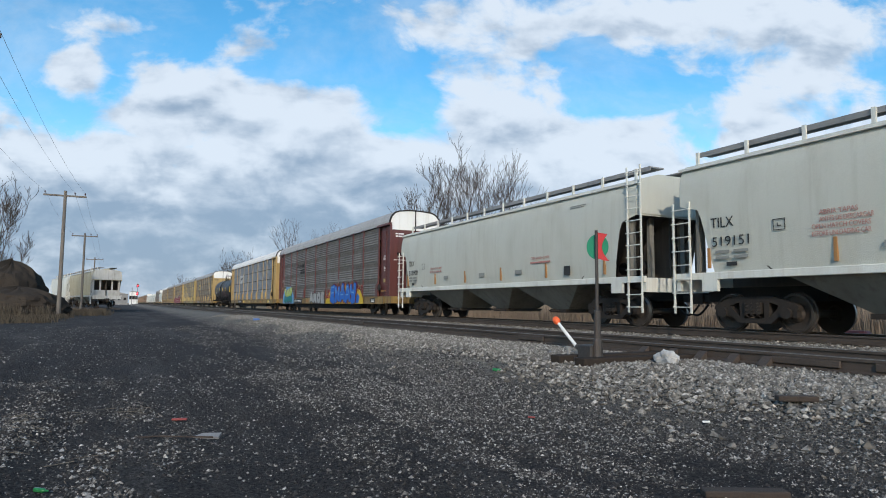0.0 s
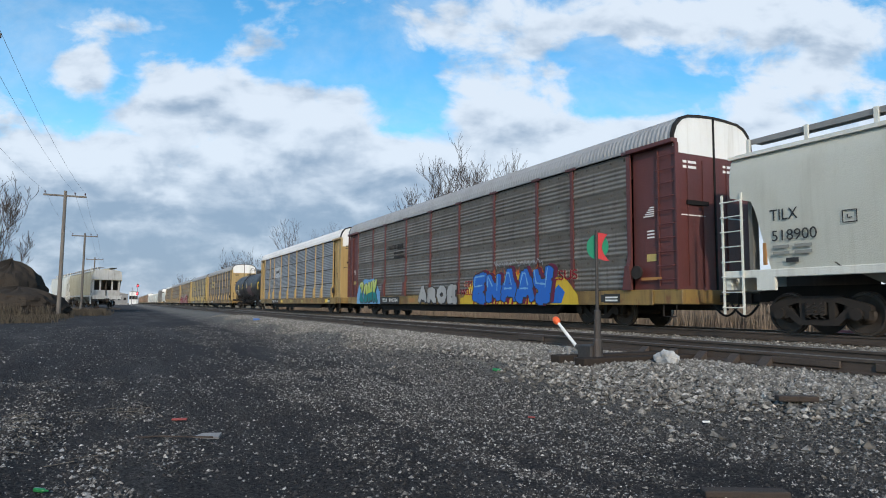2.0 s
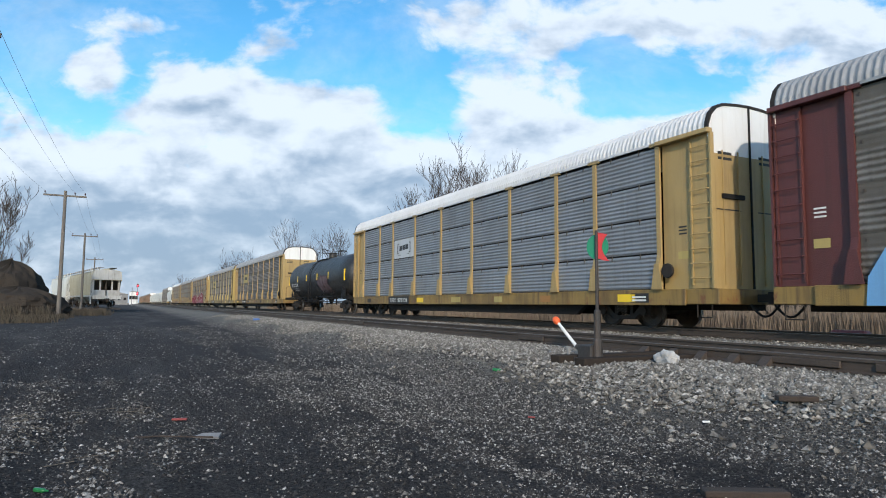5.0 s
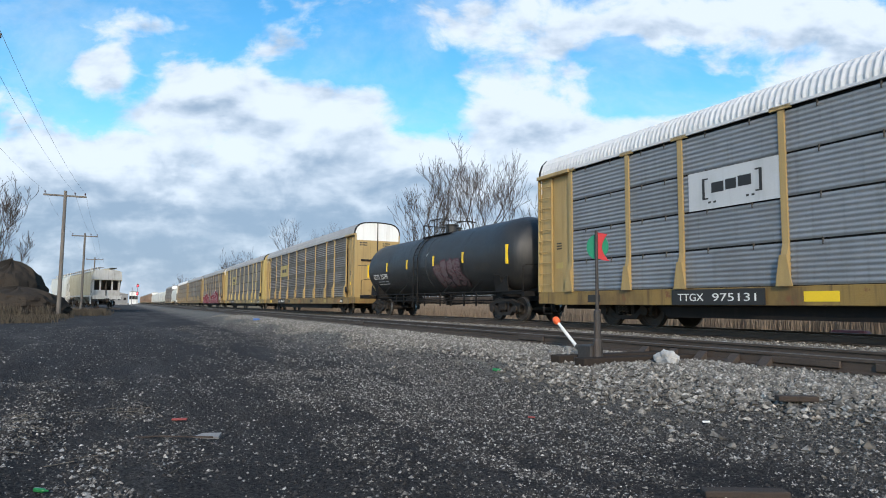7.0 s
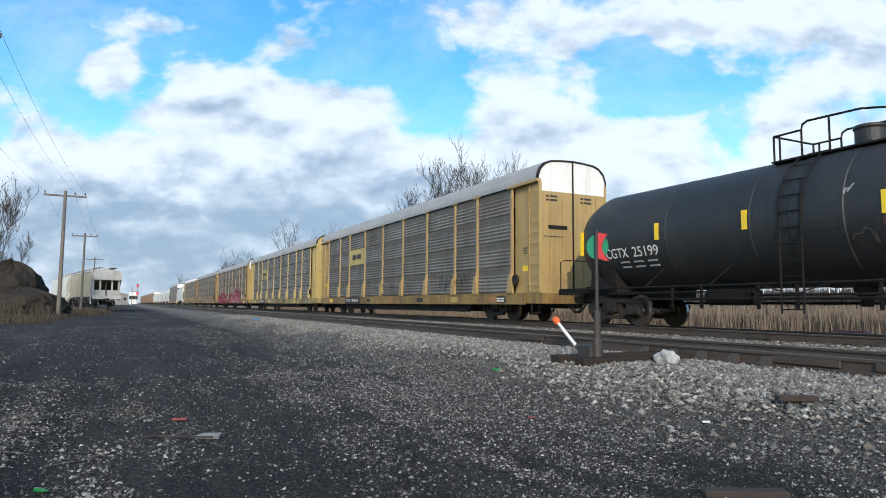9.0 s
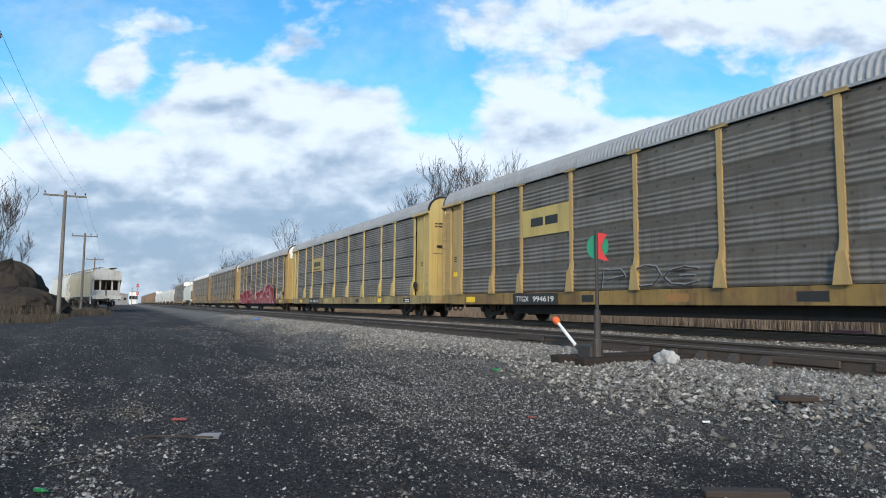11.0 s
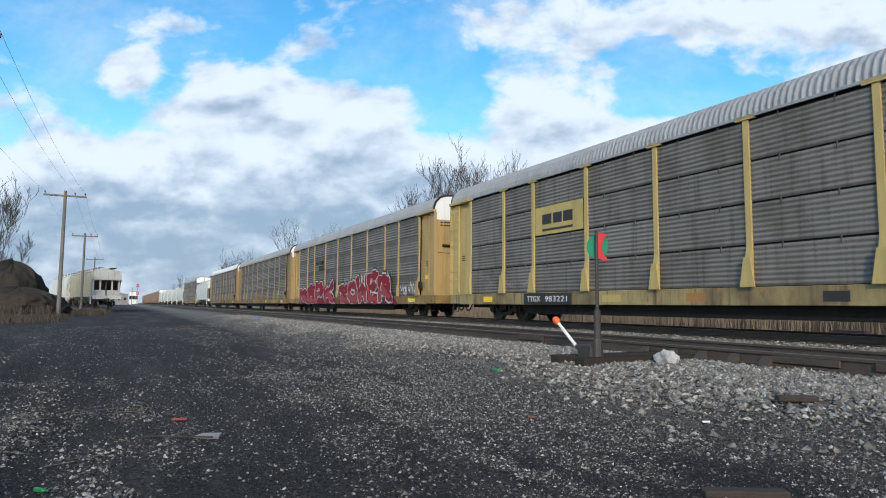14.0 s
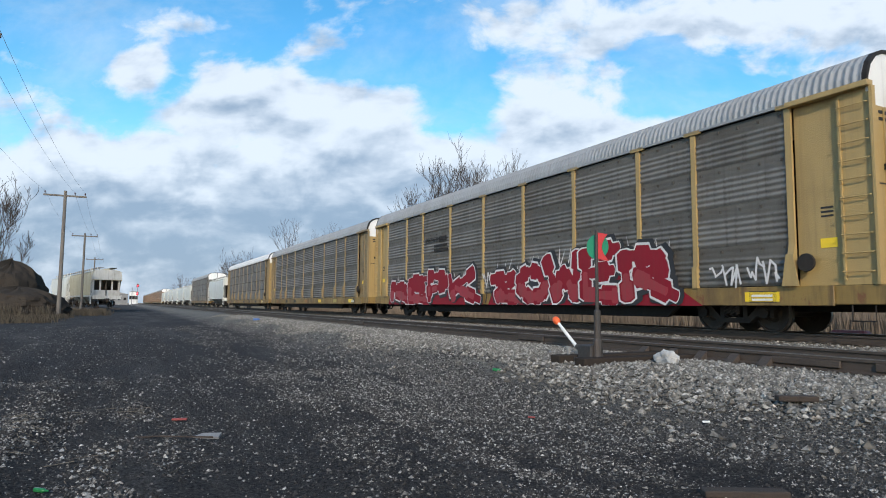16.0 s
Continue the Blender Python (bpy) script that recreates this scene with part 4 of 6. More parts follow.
# ---- reeds and weeds ----
def blades(name, label, mat, count, place, tall, seed, wide=0.02):
    """Upright dry stalks, each a bent two-part strip with a feathery top."""
    rng = np.random.default_rng(seed)
    P = place(rng, count)
    hgt = tall[0] + (tall[1] - tall[0]) * rng.random(count) ** 0.8
    ang = rng.random(count) * math.pi
    wx, wy = np.cos(ang) * wide / 2, np.sin(ang) * wide / 2
    bx, by = rng.normal(0, 0.10, count) * hgt, rng.normal(0, 0.10, count) * hgt
    V, z = [], np.zeros(count)
    for f, w in ((0.0, 1.0), (0.55, 0.9), (1.0, 0.5)):
        for s in (-1, 1):
            V.append(np.stack([P[:, 0] + s * wx * w + bx * f * f, P[:, 1] + s * wy * w + by * f * f, P[:, 2] + hgt * f], -1))
    V = np.stack(V, 1).reshape(-1, 3)
    base = np.arange(count)[:, None] * 6
    F = np.concatenate([base + np.array([[0, 1, 3, 2]]), base + np.array([[2, 3, 5, 4]])], 0)
    me = bpy.data.meshes.new(name)
    me.from_pydata(V.tolist(), [], F.tolist())
    me.materials.append(mat)
    return tagged(new(name, me), label, "dry reeds", kind="stuff")


def reed_strip(rng, n):
    x = -120 + 150 * rng.random(n)
    y = 23.0 + 3.5 * rng.random(n) + 0.8 * np.sin(x * 0.3)
    return np.stack([x, y, np.full(n, -0.68)], -1)


blades("dry_reeds", "tall tan dry reeds along the far side of the tracks", reed, 90000, reed_strip, (0.6, 1.45), 5, 0.024)


def brush_strip(rng, n):
    x = -170 + 230 * rng.random(n)
    return np.stack([x, 56 + 6 * rng.random(n) + 1.5 * np.sin(x * 0.11), np.full(n, -0.7)], -1)


blades("far_brush", "grey-brown leafless brush behind the reeds", twig, 80000, brush_strip, (0.9, 3.3), 15, 0.08)


def weed_clumps(x0, x1, y0, y1, seed, slope=0.0):
    """Tufts: stalks gathered round scattered middles."""
    def place(rng, n):
        m = n // 28
        cx, cy = x0 + (x1 - x0) * rng.random(m), y0 + (y1 - y0) * rng.random(m)
        k = rng.integers(0, m, n)
        r = np.abs(rng.normal(0, 0.35, n))
        a = rng.random(n) * 2 * math.pi
        x, y = cx[k] + r * np.cos(a), cy[k] + slope * (cx[k] - x0) + r * np.sin(a)
        return np.stack([x, y, np.full(n, -0.52)], -1)
    return place


blades("dry_weeds", "matted brown dry weeds at the foot of the dirt heaps", dry_grass, 9000, weed_clumps(-56, -38, -11.5, -3.4, 1), (0.05, 0.35), 6, 0.035)
blades("tall_weeds", "taller dead weeds before the dirt heaps", dry_grass, 2600, weed_clumps(-60, -48, -11.5, -4.4, 2), (0.2, 1.0), 16, 0.03)
blades("yard_weeds", "low brown weeds round the parked cars", dry_grass, 3500, weed_clumps(-88, -58, -5.0, -1.8, 3, 0.03), (0.1, 0.5), 8, 0.03)


# ---- switch stand ----
def switch_stand():
    st = thing("switch_stand", "black switch stand with green and red target, orange-tipped lever", "switch stand", pose(-7.1, 5.98, -0.2))
    part("base", soft_box((-0.50, 0.10, -0.16, 0.16, 0.0, 0.06), (-0.32, -0.02, -0.11, 0.11, 0.05, 0.24), bevel=0.015), stand_steel, st)
    part("mast", lathe([(0.05, 0.075), (0.30, 0.065), (0.34, 0.05), (0.72, 0.048), (0.74, 0.026), (1.86, 0.022)], "z", 12), stand_steel, st)
    disc = bmesh.new()
    n = 26
    prism(disc, [(0.165 * math.cos(2 * math.pi * k / n), 1.63 + 0.18 * math.sin(2 * math.pi * k / n)) for k in range(n)], "y", -0.006, 0.006)
    bmesh.ops.recalc_face_normals(disc, faces=disc.faces)
    part("green_disc", disc, target_green, st, "round green target disc", pose(-0.03, 0.045, 0, 0, 0, 26))
    notch = [(0.135 - 0.08 * math.sin(math.pi * k / 8), 1.80 - 0.36 * k / 8) for k in range(9)]
    arrow = prisms("y", ([(0.0, 1.46)] + [(0.0, 1.83)] + notch + [(0.165, 1.42), (0.08, 1.43)], -0.006, 0.006))
    part("red_blade", arrow, target_red, st, "red notched target blade", pose(0.01, 0.02, 0, 0, 0, 36))
    lever = bmesh.new()
    tube(lever, [(-0.40, -0.05, 0.20), (-0.80, -0.08, 0.535)], 0.026, 8, 0.022)
    part("lever", lever, white_paint, st, "white-painted throw lever")
    root = bmesh.new()
    tube(root, [(-0.20, 0.0, 0.10), (-0.41, -0.05, 0.21)], 0.05, 8, 0.032)
    part("lever_root", root, stand_steel, st)
    ball = bmesh.new()
    bmesh.ops.create_icosphere(ball, subdivisions=2, radius=0.07)
    bmesh.ops.scale(ball, vec=(1.1, 0.8, 0.8), verts=ball.verts)
    smooth(part("grip", ball, orange_ball, st, "fluorescent orange grip", pose(-0.84, -0.08, 0.565, 0, 38)))
    part("latch", soft_box((-0.52, -0.48, -0.14, -0.10, 0.0, 0.20), bevel=0.008), walkway_grey, st)
    part("throw_rod", tubes([(-0.05, 0.1, 0.02), (0.0, 2.6, 0.03)], r=0.025), rail_side, st, "rusty throw rod to the switch points")
    return st


switch_stand()
joint_me = mesh_of("joint_bar", soft_box((-0.45, 0.45, -0.055, -0.015, -0.13, -0.04), bevel=0.01), rail_side)
brace_me = mesh_of("rail_brace", prisms("x", ([(-0.05, -0.05), (-0.20, -0.17), (-0.05, -0.17)], -0.07, 0.07)), rail_side)
for x in (-22.0, -11.2, -5.2, -3.9):
    part("joint_bar", joint_me, rail_side, siding_track, at=pose(x, -0.7525, 0))
for x in (-7.9, -7.3, -6.75, -6.2, -5.7):
    part("rail_brace", brace_me, rail_side, siding_track, at=pose(x, -0.7525, 0))
    part("rail_brace", brace_me, rail_side, siding_track, at=pose(x, 0.7525, 0, 0, 0, 180))
point = prisms("x", ([(a - 0.62, b - 0.004) for a, b in RAIL], -6.9, 6.0))
part("switch_point", point, rail_side, siding_track, "rusty switch point rail beside the running rail", pose(0, 0, 0, 0, 0, -1.0))
tie_me = mesh_of("tie", soft_box((-0.115, 0.115, -1.3, 1.3, -0.36, -0.185), bevel=0.012), tie_wood)
tie_tarred = material("tarred_tie_wood", (0.04, 0.032, 0.027), (0.02, 0.017, 0.015), 0.5, 0.9, streak=False, sheen=0.08)
long_tie = mesh_of("long_tie", soft_box((-0.115, 0.115, -3.05, 1.5, -0.38, -0.19), bevel=0.012), tie_tarred)
for x in (-7.55, -7.0):
    part("head_tie", long_tie, tie_tarred, siding_track, "long weathered switch tie under the stand", pose(x, 0.18, 0.075))
rock = bmesh.new()
bmesh.ops.create_icosphere(rock, subdivisions=4, radius=0.18)
for v in rock.verts:
    v.co = Vector((v.co.x * 1.0, v.co.y * 0.7, v.co.z * 0.75)) * (1 + 0.3 * noise.noise(v.co * 9) + 0.22 * abs(noise.noise(v.co * 22)) + 0.06 * noise.noise(v.co * 60))
me = bpy.data.meshes.new("stone")
rock.to_mesh(me)
rock.free()
me.materials.append(stone_light)
tagged(new("stone", me), "pale broken lump of stone beside the rail", "stone").matrix_basis = pose(-6.6, 6.78, -0.155)

# ---- ballast and cinders ----
def stones(name, label, mat, pts, size, seed, flat=0.75):
    """Loose stones: each a skewed, chipped octahedron-like lump with faces of its own."""
    rng = np.random.default_rng(seed)
    n = len(pts)
    dirs = np.array([(1, 0, 0), (0, 1, 0), (-1, 0, 0), (0, -1, 0), (0.3, 0.2, 1), (-0.2, 0.3, -1)], float)
    tri = np.array([(0, 1, 4), (1, 2, 4), (2, 3, 4), (3, 0, 4), (1, 0, 5), (2, 1, 5), (3, 2, 5), (0, 3, 5)])
    V = dirs[None] * (0.7 + 0.6 * rng.random((n, 6, 1))) + rng.normal(0, 0.18, (n, 6, 3))
    V[..., 2] *= flat
    a = rng.random(n) * 2 * math.pi
    c, s = np.cos(a)[:, None], np.sin(a)[:, None]
    X, Y = V[..., 0] * c - V[..., 1] * s, V[..., 0] * s + V[..., 1] * c
    V = np.stack([X, Y, V[..., 2]], -1) * (size[0] + (size[1] - size[0]) * rng.random(n) ** 2)[:, None, None] * 0.5
    V = V + pts[:, None, :]
    F = (np.arange(n)[:, None, None] * 6 + tri[None]).reshape(-1, 3)
    me = bpy.data.meshes.new(name)
    me.from_pydata(V.reshape(-1, 3).tolist(), [], F.tolist())
    me.materials.append(mat)
    return tagged(new(name, me), label, "gravel", kind="stuff")


def strewn(rng, n, x0, x1, y0, y1, toward=1.0):
    x = x1 - (x1 - x0) * rng.random(n) ** toward
    y = y0 + (y1 - y0) * rng.random(n)
    return x, y


_r = np.random.default_rng(42)
x, y = strewn(_r, 72000, -45, 0.5, 4.0, 7.62, 1.7)
keep = (_r.random(len(x)) < np.clip((y - 4.75 + 0.4 * np.sin(x * 0.8) - 0.02 * np.clip(-x - 8, 0, 30)) / 0.9, 0.03, 1)) & (x < -0.35 * y + 1)
x, y = x[keep], y[keep]
stones("ballast_stones", "grey crushed ballast stones along the siding", ballast_mat, np.stack([x, y, ground_height(x, y) + 0.012], -1), (0.032, 0.09), 1)
x, y = strewn(_r, 26000, -42, -2, 7.78, 17.0, 1.6)
keep = np.abs(np.abs(y - SIDING_Y) - 0.7525) > 0.1
keep &= np.abs(np.abs(y - TRAIN_Y) - 0.7525) > 0.1
x, y = x[keep], y[keep]
stones("track_ballast", "grey ballast stones between the tracks", ballast_mat, np.stack([x, y, ground_height(x, y) + 0.005], -1), (0.04, 0.09), 2)


def clumps(x, y):
    """Streaks along the wheel tracks, broken into patches."""
    return np.array([noise.noise(Vector((a * 0.22, b * 1.7, 3.0))) + 0.7 * noise.noise(Vector((a * 0.9, b * 3.4, 9.0))) + 0.4 * noise.noise(Vector((a * 3.2, b * 5.0, 5.0))) for a, b in zip(x, y)])


def bareness(y):
    """How many stones lie at y: scattered by the ruts, few on the beaten track, more towards the rails."""
    return np.interp(y, (-5, -0.9, 0.1, 0.7, 1.5, 2.2, 3.4, 4.4, 6), (0.10, 0.21, 0.18, 0.09, 0.16, 0.42, 0.58, 0.75, 0.9))


def cinder_field(name, label, n, box_, toward, size, base, seed, streak=0.8):
    rng = np.random.default_rng(seed)
    x, y = strewn(rng, n, *box_, toward)
    keep = (x < -0.4 * y + 0.6) & (y > 0.2 * x - 0.4)
    x, y = x[keep], y[keep]
    keep = rng.random(len(x)) < np.clip(base * bareness(y) * (1 + 2.6 * streak * clumps(x, y)) + 0.01, 0.01, 1.0)
    x, y = x[keep], y[keep]
    stones(name, label, cinder_mat, np.stack([x, y, ground_height(x, y) + 0.002], -1), size, seed)


cinder_field("cinder_gravel", "loose dark cinders and pale pebbles on the yard", 230000, (-10.5, -0.3, -2.4, 5.8), 1.0, (0.006, 0.034), 1.25, 3)
cinder_field("fine_cinders", "fine cinder grit over the beaten yard", 150000, (-8.0, -0.3, -1.6, 4.8), 1.0, (0.004, 0.014), 1.6, 7, 0.4)
cinder_field("ridge_gravel", "pale stones turned up along the wheel ruts", 30000, (-7.5, -2.2, -1.6, 0.4), 1.0, (0.010, 0.046), 0.8, 5, 1.3)
cinder_field("far_cinder_gravel", "dark cinders and pale pebbles further over the yard", 90000, (-34, -10.0, -5.0, 5.5), 1.5, (0.012, 0.045), 0.9, 4)


def straw(n, seed):
    """Dead stalks pressed flat on the ground, mostly along the ruts."""
    rng = np.random.default_rng(seed)
    x, y = -7.6 + 5.2 * rng.random(n), -1.6 + 2.0 * rng.random(n) ** 1.2
    keep = (y > 0.2 * x - 0.2) & (rng.random(n) < np.clip(0.5 + 1.3 * clumps(x, y), 0, 1))
    x, y = x[keep], y[keep]
    bm = bmesh.new()
    for a, b in zip(x, y):
        w, l = rng.normal(0.25, 0.6), rng.uniform(0.04, 0.2)
        c, d = math.cos(w) * l / 2, math.sin(w) * l / 2
        ends = [(a + k * c, b + k * d, float(ground_height(np.array(a + k * c), np.array(b + k * d))) + 0.012 + 0.006 * rng.random()) for k in (-1, 1)]
        tube(bm, ends, rng.uniform(0.0015, 0.0035), 3)
    me = bpy.data.meshes.new("straw")
    bm.to_mesh(me)
    bm.free()
    me.materials.append(straw_mat)
    tagged(new("straw", me), "flattened dead straw strewn over the ruts", "dry grass", kind="stuff")


straw_mat = material("bleached_straw", (0.17, 0.145, 0.115), (0.08, 0.065, 0.05), 0.5, 0.95, streak=False, bump=0, sheen=0.08)
straw(650, 12)

# ---- clouds ----
DRIFT = (6.5 * 0.447 + 0.25, 6.5 * 0.894 - 0.1)


def cloud_layer():
    """A thin layer of broken cloud that drifts over the land and sinks to the horizon."""
    high, far = 400.0, 4700.0
    rows, cols = 60, 90
    verts, faces = [], []
    for i in range(rows + 1):
        r = 150 + (far - 150) * (i / rows) ** 1.6
        for j in range(cols + 1):
            a = radians(-95 + 190 * j / cols)
            q = radians(PAN) - a
            verts.append((-r * math.sin(q), r * math.cos(q), high * (1 - (r / far) ** 2) - 4))
    for i in range(rows):
        for j in range(cols):
            k = i * (cols + 1) + j
            faces.append((k, k + 1, k + cols + 2, k + cols + 1))
    me = bpy.data.meshes.new("cloud_layer")
    me.from_pydata(verts, [], faces)
    m = bpy.data.materials.new("broken_cloud")
    m.use_nodes = True
    nt = m.node_tree
    nt.nodes.clear()
    tc = nt.nodes.new("ShaderNodeTexCoord")

    def dot(v):
        n = nt.nodes.new("ShaderNodeVectorMath")
        n.operation = "DOT_PRODUCT"
        n.inputs[1].default_value = v
        nt.links.new(tc.outputs["Object"], n.inputs[0])
        return n.outputs["Value"]
    ahead = calc(nt, "MAXIMUM", dot((-math.sin(radians(PAN)), math.cos(radians(PAN)), 0)), 20.0)
    u = calc(nt, "DIVIDE", dot((math.cos(radians(PAN)), math.sin(radians(PAN)), 0)), ahead)
    v = calc(nt, "DIVIDE", dot((0, 0, 1)), ahead)

    def fbm(du, dv, scale, detail, rough=0.55, squash=1.5):
        c = nt.nodes.new("ShaderNodeCombineXYZ")
        nt.links.new(calc(nt, "ADD", u, du), c.inputs[0])
        nt.links.new(calc(nt, "MULTIPLY", calc(nt, "ADD", v, dv), squash), c.inputs[1])
        t = nt.nodes.new("ShaderNodeTexNoise")
        t.inputs["Scale"].default_value, t.inputs["Detail"].default_value, t.inputs["Roughness"].default_value = scale, detail, rough
        t.inputs["Distortion"].default_value = 0.25
        nt.links.new(c.outputs[0], t.inputs["Vector"])
        return t.outputs[0]
    # swells (above 0) and clear gaps (below 0): centre, half-widths, weight
    swells = [(-0.545, 0.386, 0.05, 0.038, 0.34), (-0.40, 0.372, 0.06, 0.045, 0.24), (-0.31, 0.345, 0.10, 0.045, 0.16), (-0.20, 0.30, 0.13, 0.045, 0.24),
              (-0.42, 0.24, 0.34, 0.085, 0.26), (-0.02, 0.235, 0.16, 0.045, 0.16), (0.13, 0.31, 0.10, 0.042, 0.30), (0.28, 0.27, 0.16, 0.055, 0.28),
              (0.30, 0.475, 0.44, 0.045, 0.22), (0.22, 0.43, 0.25, 0.03, 0.10), (0.62, 0.40, 0.10, 0.085, 0.28), (0.62, 0.28, 0.12, 0.05, 0.20), (0.455, 0.383, 0.035, 0.020, 0.26),
              (-0.35, 0.47, 0.34, 0.055, -0.14), (-0.48, 0.36, 0.025, 0.05, -0.20), (-0.64, 0.31, 0.07, 0.05, -0.16), (-0.02, 0.34, 0.07, 0.05, -0.26), (-0.14, 0.38, 0.14, 0.035, -0.18),
              (0.38, 0.345, 0.10, 0.03, -0.24), (0.44, 0.30, 0.03, 0.03, -0.12), (-0.68, 0.44, 0.08, 0.06, -0.10)]
    def field(dv, detail):
        """Cloud thickness at a height dv above the point."""
        w = calc(nt, "ADD", v, dv)
        total = calc(nt, "MULTIPLY", ramp(nt, calc(nt, "MULTIPLY", w, -1.0), -0.27, -0.17), 0.36)
        for cu, cv, ru, rv, weight in swells:
            a = calc(nt, "MULTIPLY", calc(nt, "SUBTRACT", u, cu), 1 / ru)
            b = calc(nt, "MULTIPLY", calc(nt, "SUBTRACT", w, cv), 1 / rv)
            d = calc(nt, "ADD", calc(nt, "MULTIPLY", a, a), calc(nt, "MULTIPLY", b, b))
            total = calc(nt, "MULTIPLY_ADD", calc(nt, "EXPONENT", calc(nt, "MULTIPLY", d, -0.8)), weight, total)
        return calc(nt, "ADD", calc(nt, "MULTIPLY_ADD", fbm(3.1, 1.7 + dv, 7.5, detail, 0.56), 1.25, -0.125), total)
    here = field(0.0, 10)
    above = field(0.05, 4)
    veil = calc(nt, "MULTIPLY", ramp(nt, fbm(9.0, 4.0, 3.4, 7, 0.62, 1.6), 0.40, 0.75), 0.42)
    dens = calc(nt, "MAXIMUM", calc(nt, "MULTIPLY", ramp(nt, here, 0.46, 0.72), 0.97), veil)
    # lit tops and edges, grey undersides
    buried = ramp(nt, above, 0.52, 0.92)
    puffs = calc(nt, "SUBTRACT", fbm(3.1, 1.7, 10.0, 5, 0.5), fbm(3.1, 1.73, 10.0, 5, 0.5))
    streaks = fbm(7.3, 2.9, 6.0, 7, 0.55, 3.2)
    lit = calc(nt, "MULTIPLY_ADD", buried, -0.50, 0.97)
    lit = calc(nt, "MULTIPLY_ADD", puffs, 2.6, lit)
    lit = calc(nt, "ADD", lit, calc(nt, "MULTIPLY_ADD", streaks, 1.7, -0.83))
    lit = calc(nt, "MULTIPLY_ADD", ramp(nt, u, -0.1, 0.5), 0.30, lit)
    low = calc(nt, "MULTIPLY", ramp(nt, calc(nt, "MULTIPLY", v, -1.0), -0.25, -0.12), ramp(nt, calc(nt, "MULTIPLY", u, -1.0), -0.25, 0.15))
    lit = calc(nt, "MULTIPLY_ADD", low, -0.30, lit)
    lit = calc(nt, "MULTIPLY_ADD", ramp(nt, calc(nt, "MULTIPLY", v, -1.0), -0.07, -0.0), -0.12, lit)
    # sunlit crowns and openings in the layer
    for cu, cv, ru, rv, weight in ((-0.46, 0.255, 0.13, 0.035, 0.30), (-0.28, 0.235, 0.07, 0.025, 0.24), (-0.43, 0.163, 0.07, 0.020, 0.32), (-0.23, 0.19, 0.07, 0.02, 0.20), (-0.38, 0.35, 0.10, 0.05, 0.05),
                                   (0.15, 0.31, 0.12, 0.045, 0.30), (0.30, 0.26, 0.18, 0.05, 0.12), (-0.20, 0.30, 0.11, 0.04, 0.16), (0.62, 0.40, 0.12, 0.08, 0.05), (-0.36, 0.29, 0.05, 0.025, -0.14), (0.35, 0.43, 0.3, 0.03, -0.16), (-0.55, 0.10, 0.5, 0.045, -0.32), (-0.1, 0.13, 0.2, 0.04, -0.18)):
        a = calc(nt, "MULTIPLY", calc(nt, "SUBTRACT", u, cu), 1 / ru)
        b = calc(nt, "MULTIPLY", calc(nt, "SUBTRACT", v, cv), 1 / rv)
        d = calc(nt, "ADD", calc(nt, "MULTIPLY", a, a), calc(nt, "MULTIPLY", b, b))
        lit = calc(nt, "MULTIPLY_ADD", calc(nt, "EXPONENT", calc(nt, "MULTIPLY", d, -0.8)), weight, lit)
    lit = ramp(nt, lit, -0.35, 1.25)
    col = mix_rgb(nt, lit, (0.265, 0.365, 0.50), (0.68, 0.765, 0.87))
    em = nt.nodes.new("ShaderNodeEmission")
    em.inputs["Strength"].default_value = CLOUD_GLOW
    nt.links.new(col, em.inputs["Color"])
    tr = nt.nodes.new("ShaderNodeBsdfTransparent")
    mx = nt.nodes.new("ShaderNodeMixShader")
    nt.links.new(dens, mx.inputs[0])
    nt.links.new(tr.outputs[0], mx.inputs[1])
    nt.links.new(em.outputs[0], mx.inputs[2])
    out = nt.nodes.new("ShaderNodeOutputMaterial")
    nt.links.new(mx.outputs[0], out.inputs[0])
    me.materials.append(m)
    return tagged(new("cloud_layer", me), "drifting broken white and grey clouds over blue sky", "sky", kind="structure")


CLOUD_GLOW = 0.98
clouds = cloud_layer()


# ---- lettering, logos and graffiti ----
SIDE = -HALF - 0.028


def plate(car, name, x0, x1, z0, z1, mat, y=SIDE, thick=0.006):
    return part(name, boxes((x0, x1, y - thick, y, z0, z1)), mat, car)


def on_tank(z, r=1.562, zc=2.61):
    return -math.sqrt(max(0.01, r * r - (z - zc) ** 2))


def paint_shape(car, name, outline, mat, y, curved=False):
    bm = bmesh.new()
    f = bm.faces.new([bm.verts.new((a, y, b)) for a, b in outline])
    if f.normal.y > 0:
        f.normal_flip()
    bmesh.ops.triangulate(bm, faces=bm.faces[:])
    if curved:
        bmesh.ops.subdivide_edges(bm, edges=bm.edges[:], cuts=3, use_grid_fill=True)
        for v in bm.verts:
            v.co.y = on_tank(v.co.z) + y
    return part(name, bm, mat, car)


